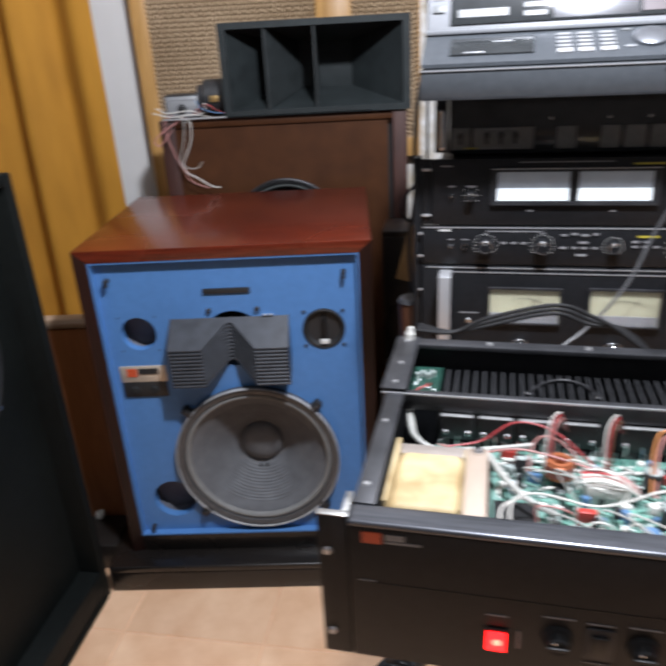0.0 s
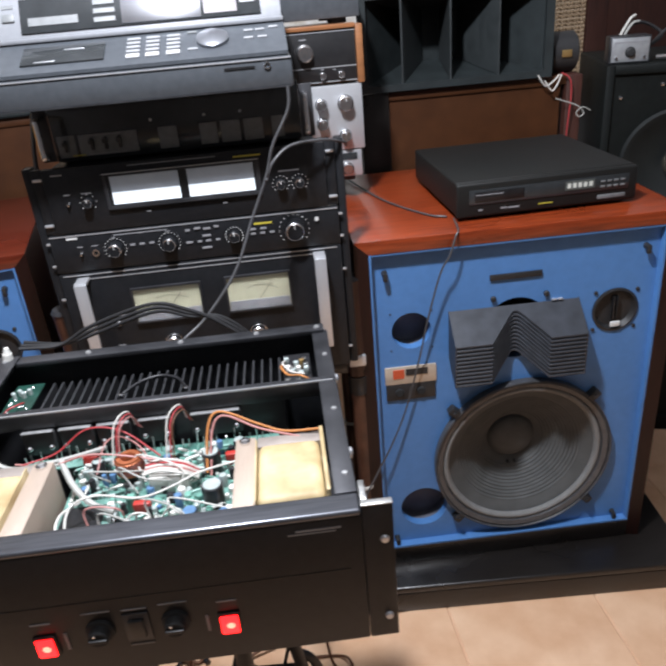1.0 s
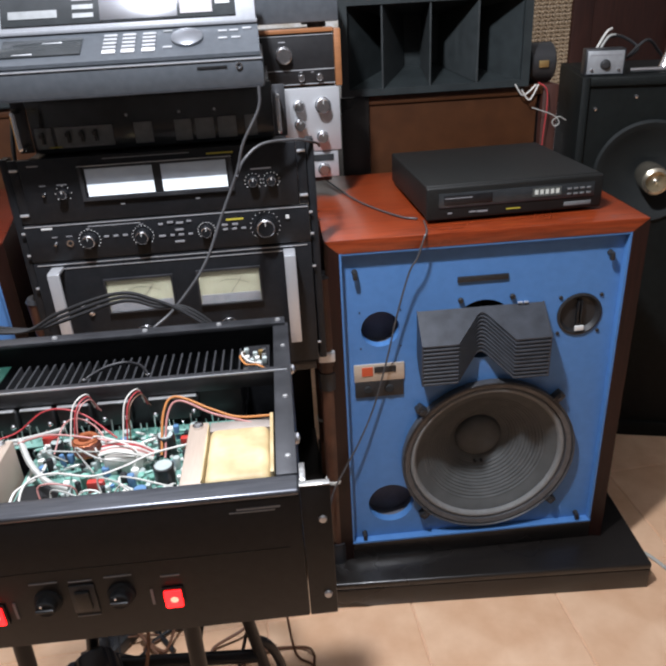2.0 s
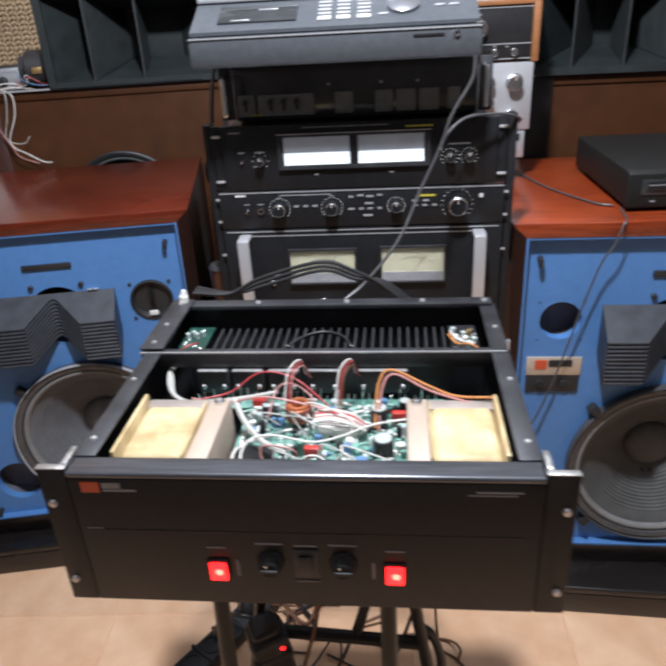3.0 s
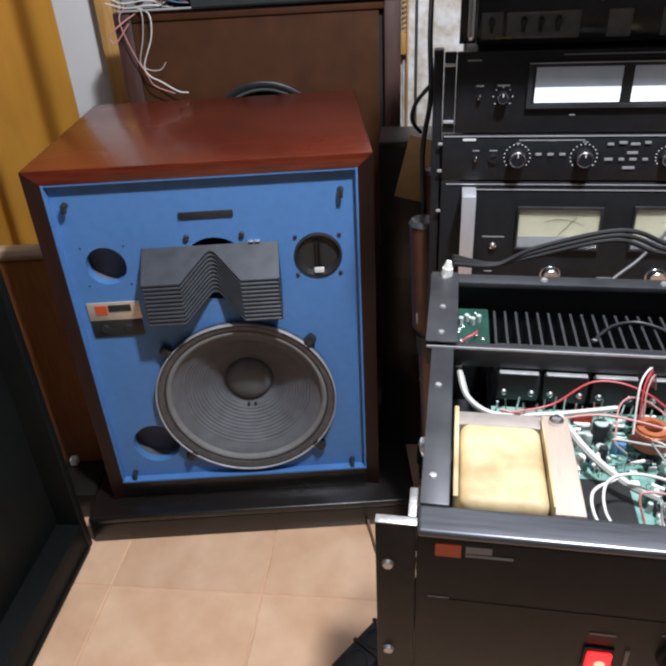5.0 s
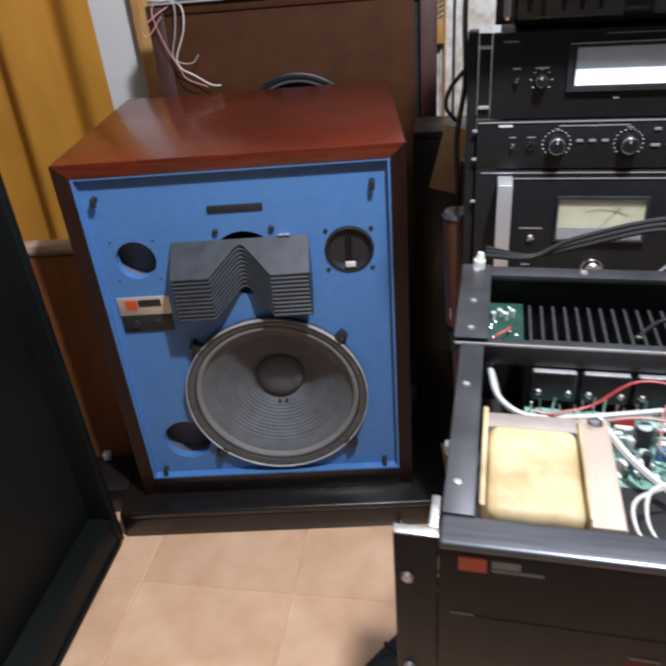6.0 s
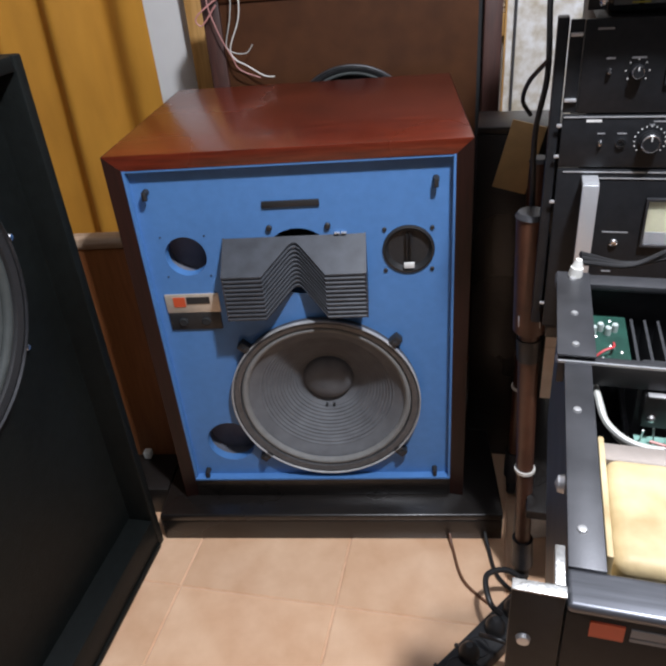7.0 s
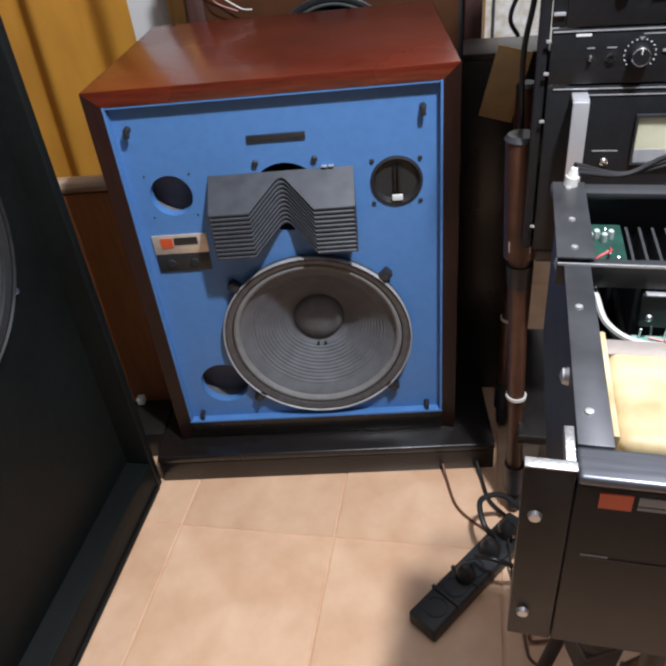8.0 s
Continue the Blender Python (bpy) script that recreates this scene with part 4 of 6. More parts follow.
def open_amplifier():
    ob = thing("open_amplifier", M_AMP, "black rack power amplifier with its lid off", "amplifier")
    part("base_plate", box(B(), -0.2125, 0.2125, 0.004, 0.350, 0.7055, 0.7095), STEEL_BLACK, ob)
    fp = part("front_panel", box(B(), -0.2135, 0.2135, -0.004, 0.004, 0.706, 0.8598, 0.002), BLACK_METAL, ob, "black front panel")
    part("panel_groove", box(B(), -0.2, 0.2, -0.0046, -0.004, 0.7987, 0.7993), BLACK, fp)
    for s in (-1, 1):
        ear = part("rack_ear", box(B(), s * 0.2140, s * 0.2415, -0.003, 0.003, 0.7055, 0.868, 0.001), BLACK_METAL, ob, "black rack ear")
        part("ear_edge", box(B(), s * 0.2135, s * 0.2415, -0.0036, 0.0036, 0.868, 0.8695, 0.0005), WORN_EDGE, ear, "worn bright top edge")
        for z in (0.829, 0.733):
            part("ear_screw", lathe(B(), [(0.0042, 0), (0.0034, 0.0025), (0, 0.0032)], front(s * 0.233, -0.003, z), 14), ALU, ear)
        br = B()
        box(br, s * 0.2145, s * 0.2200, 0.003, 0.030, 0.862, 0.8705, 0.0006)
        box(br, s * 0.2145, s * 0.2175, 0.003, 0.030, 0.842, 0.8625, 0.0006)
        part("ear_bracket", br, WORN_EDGE, ear, "scuffed bare metal bracket")
        side = part("side_wall", box(B(), s * 0.2090, s * 0.2125, 0.004, 0.350, 0.7095, 0.866), STEEL_BLACK, ob, "black chassis side")
        part("side_flange", box(B(), s * 0.1930, s * 0.2130, 0.018, 0.350, 0.8662, 0.8685, 0.0006), STEEL_BLACK, side, "worn top flange")
        for d in (0.045, 0.156, 0.281):
            part("flange_screw", lathe(B(), [(0.0032, 0), (0.0026, 0.0015), (0, 0.0022)], Matrix.Translation((s * 0.205, d, 0.8685)), 12), SCREW_GREY, side)
        for d in (0.10, 0.25):
            part("side_screw", lathe(B(), [(0.0065, 0), (0.0055, 0.004), (0, 0.006)], Matrix.Translation((s * 0.2125, d, 0.85)) @ Matrix.Rotation(radians(90 * s), 4, "Y"), 14), ALU, side)
    part("front_flange", box(B(), -0.2135, 0.2135, -0.0060, 0.0195, 0.8600, 0.8668, 0.0030, 4), FLANGE, ob, "broad front flange with a bright edge")
    part("cross_bar", box(B(), -0.2180, 0.2090, 0.2160, 0.2240, 0.8490, 0.8705, 0.0008), STEEL_BLACK, ob, "cross bar over the transistors")
    part("cross_edge", box(B(), -0.2180, 0.2090, 0.2145, 0.2160, 0.8685, 0.8705), ALU, ob)
    part("rear_bar", box(B(), -0.2200, 0.2090, 0.3420, 0.3620, 0.8660, 0.8725, 0.0008), STEEL_BLACK, ob, "rear top bar")
    rear = part("rear_panel", box(B(), -0.2125, 0.2125, 0.3500, 0.3540, 0.7095, 0.866), BLACK_METAL, ob, "rear panel")
    part("corner_plate", box(B(), -0.2190, -0.1900, 0.2165, 0.3600, 0.8735, 0.8752, 0.0005), STEEL_BLACK, ob, "corner plate over the side")
    for d in (0.232, 0.281, 0.345):
        part("flange_screw", lathe(B(), [(0.0032, 0), (0.0026, 0.0015), (0, 0.0022)], Matrix.Translation((-0.205, d, 0.8752)), 12), SCREW_GREY, ob)
    for x in (-0.205, -0.1, 0.02, 0.12, 0.2):
        part("bar_screw", lathe(B(), [(0.004, 0), (0.003, 0.002), (0, 0.0025)], Matrix.Translation((x, 0.352, 0.8725)), 12), SCREW_GREY, ob)
    sink = part("heat_sink", box(B(), -0.155, 0.150, 0.2260, 0.2330, 0.7200, 0.8660, 0.001), HEAT_GREY, ob, "black finned heat sink")
    part("sink_base", box(B(), -0.155, 0.150, 0.2335, 0.345, 0.775, 0.782), HEAT_GREY, sink)
    for k in range(27):
        x = -0.150 + 0.296 * k / 26
        part("fin", box(B(), x - 0.0012, x + 0.0012, 0.2335, 0.343, 0.782, 0.838), HEAT_GREY, sink)
    for x0, x1 in ((-0.152, -0.113), (-0.110, -0.070), (-0.067, -0.027), (-0.020, 0.020), (0.040, 0.100)):
        tr = part("power_transistor", box(B(), x0, x1, 0.2120, 0.2258, 0.815, 0.846, 0.003), PLASTIC, ob, "row of capped power transistors")
        part("clip_bar", box(B(), x0 + 0.002, x1 - 0.002, 0.2095, 0.2150, 0.8462, 0.8480, 0.0006), SCREW_GREY, tr, "pale metal clip bar")
        for x in (x0 + 0.007, x1 - 0.007):
            part("bolt", lathe(B(), [(0.0035, 0), (0.0035, 0.002), (0.002, 0.004), (0, 0.0045)], front(x, 0.212, 0.826), 12), CHROME, tr)
    part("sink_lead", hose(B(), [(-0.053, 0.290, 0.838), (-0.046, 0.300, 0.840), (-0.030, 0.317, 0.841), (-0.007, 0.325, 0.841), (0.014, 0.314, 0.841), (0.025, 0.297, 0.840), (0.028, 0.290, 0.838)], 0.0017, 7, 6), COMP_BLACK, sink, "thin black lead bent over the fins")
    for x in (-0.053, 0.028):
        part("lead_screw", lathe(B(), [(0.0040, 0), (0.0034, 0.003), (0, 0.0042)], Matrix.Translation((x, 0.290, 0.837)), 12), CHROME, sink)
    # small boards beside the heat sink
    pb = part("side_board", box(B(), -0.1920, -0.1575, 0.246, 0.332, 0.8440, 0.8455), PCB_DARK, ob, "small green board by the heat sink")
    for k in range(16):
        part("solder_joint", lathe(B(), [(0.0018, 0), (0, 0.0018)], Matrix.Translation((rng.uniform(-0.189, -0.160), rng.uniform(0.25, 0.328), 0.8455)), 8), SOLDER, pb)
    for k in range(4):
        x, d = -0.186 + 0.006 * k, 0.300 + 0.006 * (k % 2)
        part("capacitor", lathe(B(), [(0.0028, 0), (0.0028, 0.007), (0.002, 0.008), (0, 0.008)], Matrix.Translation((x, d, 0.8455)), 12), COMP_GREY, pb)
    part("jumper", hose(B(), [(-0.188, 0.258, 0.846), (-0.180, 0.262, 0.852), (-0.172, 0.268, 0.853), (-0.170, 0.284, 0.847)], 0.0012, 6), WIRE_RED, pb)
    pr = part("side_board", box(B(), 0.152, 0.186, 0.246, 0.332, 0.8440, 0.8455), COMP_BLACK, ob, "dark board with loose parts")
    for k in range(14):
        x, d = rng.uniform(0.155, 0.182), rng.uniform(0.25, 0.328)
        part("component", box(B(), x - 0.003, x + 0.003, d - 0.003, d + 0.003, 0.8455, 0.851 + 0.008 * rng.random(), 0.001), rng.choice([SOLDER, COMP_WHITE, BRASS, COMP_GREY]), pr)
    part("jumper", hose(B(), [(0.152, 0.300, 0.850), (0.150, 0.275, 0.860), (0.158, 0.258, 0.858), (0.172, 0.240, 0.866), (0.182, 0.236, 0.862)], 0.0014, 6), WIRE_ORANGE, pr)
    part("jumper", hose(B(), [(0.156, 0.310, 0.850), (0.152, 0.280, 0.862), (0.162, 0.262, 0.860), (0.178, 0.246, 0.864)], 0.0012, 6), WIRE_WHITE, pr)
    transformer(ob, -1)
    transformer(ob, 1)
    # main circuit board and its parts
    brd = part("circuit_board", box(B(), -0.092, 0.135, 0.034, 0.212, 0.7975, 0.8000), PCB, ob, "green main circuit board crowded with parts")
    part("board_cutout", box(B(), -0.090, -0.046, 0.036, 0.128, 0.8002, 0.8006), BLACK, brd, "dark empty corner of the board")
    part("board_strip", box(B(), -0.155, 0.140, 0.192, 0.2115, 0.806, 0.808), PCB, ob, "narrow green driver board")
    for k in range(34):
        x = -0.150 + 0.28 * k / 33 + rng.uniform(-0.002, 0.002)
        part("pin", rod(B(), (x, 0.203 + rng.uniform(-0.004, 0.004), 0.808), (x + rng.uniform(-0.002, 0.002), 0.203, 0.818 + 0.012 * rng.random()), 0.0009, seg=6), SOLDER, ob)
    n = 0
    while n < 320:
        x, d = rng.uniform(-0.088, 0.094), rng.uniform(0.040, 0.206)
        if x < -0.042 and d < 0.132:
            continue
        n += 1
        kind = rng.random()
        z = 0.8000
        if kind < 0.28:
            r, h = rng.uniform(0.0022, 0.005), rng.uniform(0.006, 0.018)
            part("capacitor", lathe(B(), [(r, 0), (r, h - 0.001), (r * 0.85, h), (0, h)], Matrix.Translation((x, d, z)), 14), rng.choice([COMP_BLACK, COMP_GREEN, COMP_GREY, COMP_BLUE, COMP_WHITE]), brd)
        elif kind < 0.72:
            a, ln = rng.choice([0, math.pi / 2, 0.4, -0.5]), rng.uniform(0.004, 0.007)
            c, s, h = math.cos(a) * ln, math.sin(a) * ln, z + rng.uniform(0.003, 0.012)
            q = part("resistor", rod(B(), (x - c, d - s, h), (x + c, d + s, h), 0.0017, seg=8), rng.choice([COMP_WHITE, COMP_GREEN, COMP_GREY, COMP_GREEN, COMP_WHITE]), brd)
            part("lead", hose(B(), [(x - c * 1.6, d - s * 1.6, z), (x - c * 1.5, d - s * 1.5, h), (x + c * 1.5, d + s * 1.5, h), (x + c * 1.6, d + s * 1.6, z)], 0.0006, 5, 3), SOLDER, q)
        else:
            w, l, h = rng.uniform(0.003, 0.008), rng.uniform(0.003, 0.009), rng.uniform(0.003, 0.012)
            part("component", box(B(), x - w / 2, x + w / 2, d - l / 2, d + l / 2, z, z + h, 0.0008), rng.choice([COMP_GREEN, COMP_GREEN, COMP_WHITE, COMP_BLACK, COMP_GREY]), brd)
    dots = B()
    for k in range(600):
        x, d = rng.uniform(-0.090, 0.132), rng.uniform(0.036, 0.210)
        if not (x < -0.045 and d < 0.13):
            rod(dots, (x, d, 0.8000), (x, d, 0.8012 + 0.003 * rng.random()), 0.0011, 0.0005, 5)
    tagged(part("solder_dots", dots, SOLDER, brd), kind="stuff")
    # larger parts
    co = part("copper_coil", lathe(B(), [(0.0130, 0.0), (0.0145, 0.004), (0.0145, 0.016), (0.0130, 0.020), (0.008, 0.020), (0.006, 0.016), (0.006, 0.004), (0.008, 0.0)], Matrix.Translation((-0.024, 0.165, 0.812)), 36), COPPER, brd, "copper wound coil")
    for k in range(7):
        part("turn", lathe(B(), [(0.0145, 0), (0.0155, 0.0009), (0.0145, 0.0018)], Matrix.Translation((-0.024, 0.165, 0.8135 + 0.0026 * k)), 36), rng.choice([COPPER, WIRE_ORANGE, WIRE_PINK]), co)
    part("coil_leg", rod(B(), (-0.024, 0.165, 0.8000), (-0.024, 0.165, 0.813), 0.010, seg=16), COMP_BLACK, co)
    part("relay", box(B(), 0.000, 0.042, 0.134, 0.160, 0.8000, 0.822, 0.002), COMP_WHITE, brd, "white relay block")
    for k in range(6):
        part("relay_wire", hose(B(), [(-0.004, 0.138 + 0.004 * k, 0.825), (0.014, 0.137 + 0.0038 * k, 0.8265 + 0.003 * rng.random()), (0.036, 0.134 + 0.004 * k, 0.8250), (0.052, 0.140 + 0.003 * k, 0.812)], 0.0015, 6), [WIRE_WHITE, WIRE_WHITE, WIRE_PINK, WIRE_WHITE, WIRE_RED, WIRE_WHITE][k], brd)
    for x, d, r, h in ((0.066, 0.160, 0.010, 0.030), (0.072, 0.100, 0.011, 0.032), (0.050, 0.076, 0.008, 0.022), (-0.062, 0.178, 0.007, 0.022), (0.095, 0.190, 0.007, 0.020)):
        cp = part("large_capacitor", lathe(B(), [(r, 0), (r, h - 0.001), (r * 0.9, h), (0, h)], Matrix.Translation((x, d, 0.8000)), 24), COMP_BLACK, brd, "tall black capacitor")
        part("capacitor_top", lathe(B(), [(r * 0.85, h), (r * 0.8, h + 0.0006), (0, h + 0.0006)], Matrix.Translation((x, d, 0.8000)), 24), COMP_BLUE if d < 0.1 else COMP_GREY, cp)
    for x, d, w in ((-0.002, 0.103, 0.018), (-0.015, 0.046, 0.044), (0.088, 0.170, 0.016), (-0.075, 0.196, 0.018)):
        part("red_block", box(B(), x - w / 2, x + w / 2, d - 0.004, d + 0.004, 0.8000, 0.818, 0.0015), COMP_RED, brd, "red plastic part")
    for x, d, w in ((0.012, 0.062, 0.03), (0.03, 0.045, 0.025), (-0.03, 0.062, 0.02)):
        part("white_block", box(B(), x - w / 2, x + w / 2, d - 0.005, d + 0.005, 0.8000, 0.816, 0.0015), COMP_WHITE, brd)

    def wire(points, r, material, label=""):
        return part("wire", hose(B(), points, r, 7, 7), material, ob, label)

    wire([(-0.188, 0.252, 0.836), (-0.186, 0.215, 0.842), (-0.178, 0.190, 0.832), (-0.155, 0.176, 0.826), (-0.115, 0.176, 0.828), (-0.085, 0.180, 0.830), (-0.050, 0.182, 0.836)], 0.0027, WIRE_GREYW, "pale grey cable bundle")
    wire([(-0.186, 0.222, 0.842), (-0.172, 0.186, 0.824), (-0.140, 0.171, 0.824), (-0.100, 0.168, 0.830)], 0.0017, WIRE_GREYW)
    wire([(-0.100, 0.176, 0.830), (-0.080, 0.140, 0.822), (-0.055, 0.112, 0.816), (-0.030, 0.100, 0.812)], 0.0034, WIRE_GREYW, "grey cable across the board")
    wire([(-0.140, 0.172, 0.832), (-0.105, 0.182, 0.836), (-0.070, 0.192, 0.856), (-0.030, 0.186, 0.852), (0.010, 0.168, 0.826)], 0.0010, WIRE_RED, "thin red wire")
    wire([(-0.150, 0.178, 0.830), (-0.110, 0.170, 0.828), (-0.060, 0.168, 0.838), (0.020, 0.160, 0.824)], 0.0012, WIRE_PINK)
    wire([(-0.060, 0.060, 0.803), (-0.074, 0.078, 0.815), (-0.070, 0.100, 0.826), (-0.045, 0.106, 0.830), (0.000, 0.092, 0.832), (0.030, 0.100, 0.834), (0.060, 0.114, 0.838), (0.096, 0.128, 0.836)], 0.0012, WIRE_WHITE, "white looped cable")
    wire([(-0.060, 0.060, 0.803), (-0.080, 0.068, 0.812), (-0.082, 0.092, 0.820), (-0.062, 0.104, 0.826)], 0.0013, WIRE_WHITE)
    for k, (x, d) in enumerate(((-0.034, 0.170), (0.024, 0.172))):
        wire([(x - 0.006, d - 0.01, 0.826), (x - 0.002, d + 0.012, 0.862), (x + 0.010, d + 0.030, 0.868), (x + 0.014, d + 0.038, 0.845)], 0.0009, WIRE_WHITE)
        wire([(x - 0.002, d - 0.01, 0.822), (x + 0.001, d + 0.010, 0.858), (x + 0.011, d + 0.030, 0.865), (x + 0.017, d + 0.038, 0.842)], 0.0008, WIRE_RED)
        wire([(x + 0.002, d - 0.01, 0.822), (x + 0.003, d + 0.008, 0.856), (x + 0.013, d + 0.028, 0.862), (x + 0.020, d + 0.038, 0.840)], 0.0008, WIRE_BROWN if k else WIRE_PINK)
    wire([(0.062, 0.142, 0.815), (0.066, 0.172, 0.852), (0.080, 0.184, 0.864), (0.120, 0.170, 0.852), (0.150, 0.158, 0.846), (0.188, 0.152, 0.848)], 0.0014, WIRE_ORANGE, "orange wire arching to the side")
    wire([(0.066, 0.140, 0.812), (0.070, 0.170, 0.848), (0.084, 0.181, 0.860), (0.122, 0.166, 0.848), (0.165, 0.150, 0.842)], 0.0013, WIRE_PINK)
    wire([(-0.056, 0.15, 0.824), (-0.05, 0.178, 0.842), (-0.034, 0.185, 0.846), (-0.012, 0.176, 0.836), (0.005, 0.15, 0.822)], 0.0009, WIRE_PINK)
    for k in range(9):
        x, d = rng.uniform(-0.05, 0.05), rng.uniform(0.05, 0.16)
        wire([(x, d, 0.812), (x + rng.uniform(-0.02, 0.02), d + rng.uniform(-0.01, 0.02), 0.834), (x + rng.uniform(0.0, 0.05), d + rng.uniform(-0.02, 0.02), 0.830), (x + rng.uniform(0.02, 0.07), d + rng.uniform(-0.03, 0.02), 0.808)], 0.0010, rng.choice([WIRE_WHITE, WIRE_PINK, WIRE_WHITE, WIRE_GREYW]))
    # front panel fittings
    bd = part("badge", box(B(), -0.201, -0.184, -0.0052, -0.004, 0.8440, 0.8555), ORANGE, fp, "orange badge square")
    part("badge_text", box(B(), -0.181, -0.164, -0.0048, -0.004, 0.8485, 0.8545), GREY_PRINT, fp)
    part("badge_text", box(B(), -0.181, -0.150, -0.0048, -0.004, 0.8450, 0.8472), GREY_PRINT, fp)
    part("panel_text", box(B(), 0.155, 0.195, -0.0048, -0.004, 0.8490, 0.8508), GREY_PRINT, fp)
    part("panel_text", box(B(), 0.148, 0.190, -0.0048, -0.004, 0.8460, 0.8472), GREY_PRINT, fp)
    part("panel_text", box(B(), -0.205, -0.190, -0.0048, -0.004, 0.8005, 0.8015), GREY_PRINT, fp)
    for x in (-0.084, 0.084):
        sw = part("pilot_switch", box(B(), x - 0.0105, x + 0.0105, -0.0065, -0.004, 0.7395, 0.7655, 0.0012), BLACK, fp, "square lit red rocker switch")
        part("pilot_lens", box(B(), x - 0.0083, x + 0.0083, -0.0090, -0.0065, 0.7415, 0.7635, 0.0014), RED_LED, sw, "glowing red lens")
        part("pilot_core", lathe(B(), [(0.0038, 0), (0.0026, 0.0006), (0, 0.0008)], front(x + 0.001, -0.0090, 0.7525), 18), RED_HOT, sw)
        part("panel_text", box(B(), x - 0.009, x + 0.009, -0.0048, -0.004, 0.7790, 0.7803), GREY_PRINT, fp)
    for x in (-0.033, 0.036):
        kb = part("level_knob", lathe(B(), [(0.0135, 0), (0.0130, 0.003), (0.0100, 0.004), (0.0092, 0.011), (0.0080, 0.012), (0, 0.012)], front(x, -0.004, 0.763), 32), HOLE, fp, "black level knob")
        part("knob_bar", box(B(), x - 0.0085, x + 0.0085, -0.0185, -0.0155, 0.7612, 0.7648, 0.001), PLASTIC, kb)
        part("knob_dot", lathe(B(), [(0.0018, 0), (0.0012, 0.001), (0, 0.0012)], front(x - 0.003, -0.0155, 0.768), 10), CHROME, kb)
        part("panel_text", box(B(), x - 0.013, x + 0.013, -0.0048, -0.004, 0.7850, 0.7863), GREY_PRINT, fp)
    part("centre_plate", box(B(), -0.011, 0.013, -0.0062, -0.004, 0.7450, 0.7800, 0.001), STEEL_BLACK, fp, "small dark centre switch plate")
    part("centre_switch", box(B(), -0.006, 0.008, -0.0100, -0.0062, 0.7520, 0.7740, 0.001), BLACK, fp)
    part("panel_text", box(B(), -0.010, 0.012, -0.0048, -0.004, 0.7835, 0.7848), GREY_PRINT, fp)
    part("panel_text", box(B(), -0.010, 0.012, -0.0048, -0.004, 0.7390, 0.7402), GREY_PRINT, fp)
    for x in (-0.065, 0.064):
        part("side_bracket", box(B(), x - 0.0012, x + 0.0012, -0.0052, -0.004, 0.745, 0.765), GREY_PRINT, fp)


WIRE_GREYW = mat("pale_grey_wire", (0.40, 0.40, 0.37), 0.5, 0, 0.12, 90)
WORN_EDGE = mat("scuffed_bare_metal", (0.40, 0.40, 0.39), 0.38, 0.9, 0.45, 120, 0.3, 400)
FLANGE = mat("worn_front_flange", (0.12, 0.125, 0.14), 0.28, 0.8, 0.35, 40, 0.03, 600, 0, (0.5, 8, 8))
HEAT_GREY = mat("black_heat_sink", (0.055, 0.056, 0.060), 0.42, 0.4, 0.2, 80)
open_amplifier()


# ---- loose cables round the amplifier and rack ----
def cable(points, r, material, label, m=None, category="cable"):
    ob = tagged(part("cable", hose(B(), points, r, 9, 9), material), label, category)
    if m is not None:
        ob.matrix_world = m
    return ob


for k in range(3):
    o = 0.010 * k
    cable([(-0.197, 0.377 + o, 0.8770), (-0.150, 0.395 + o, 0.868 - o * 0.4), (-0.104, 0.402 + o, 0.888 - o), (-0.020, 0.405 + o, 0.909 - o), (0.027, 0.404 + o, 0.896 - o), (0.070, 0.400 + o, 0.872), (0.112, 0.390 + o, 0.835), (0.125, 0.380 + o, 0.780)], 0.0027, RUBBER, "glossy black cable arching behind the open amplifier", M_AMP)
tagged(part("cable_plug", rod(rod(B(), (-0.203, 0.352, 0.8755), (-0.202, 0.352, 0.884), 0.0065, 0.0058, 16), (-0.202, 0.352, 0.884), (-0.201, 0.352, 0.892), 0.0052, 0.0028, 16), COMP_WHITE), "white plug standing on the amplifier corner", "plug").matrix_world = M_AMP
cable([(0.176, -0.082, 1.152), (0.172, -0.085, 1.120), (0.144, -0.088, 1.072), (0.129, -0.090, 1.028), (0.098, -0.10, 0.964), (0.064, -0.13, 0.896), (0.011, -0.16, 0.838), (-0.040, -0.19, 0.80), (-0.06, -0.2, 0.72)], 0.0023, GREY_CABLE, "grey lead hanging in front of the rack", M_RACK)
cable([(0.128, -0.094, 1.022), (0.140, -0.06, 1.040), (0.172, -0.04, 1.060), (0.226, -0.02, 1.060), (0.262, 0.02, 1.045), (0.275, 0.12, 1.02)], 0.0024, GREY_CABLE, "thin grey lead looping to the side", M_RACK)
cable([(-0.236, 0.30, 1.24), (-0.262, 0.20, 1.16), (-0.266, 0.12, 1.07), (-0.262, 0.08, 0.98), (-0.272, 0.075, 0.90), (-0.268, 0.08, 0.80), (-0.262, 0.1, 0.70)], 0.0040, RUBBER, "black lead running down beside the rack", M_RACK)
cable([(-0.262, 0.06, 1.00), (-0.285, 0.10, 0.965), (-0.292, 0.14, 0.93), (-0.280, 0.18, 0.90)], 0.0032, RUBBER, "short black lead behind the rack rail", M_RACK)


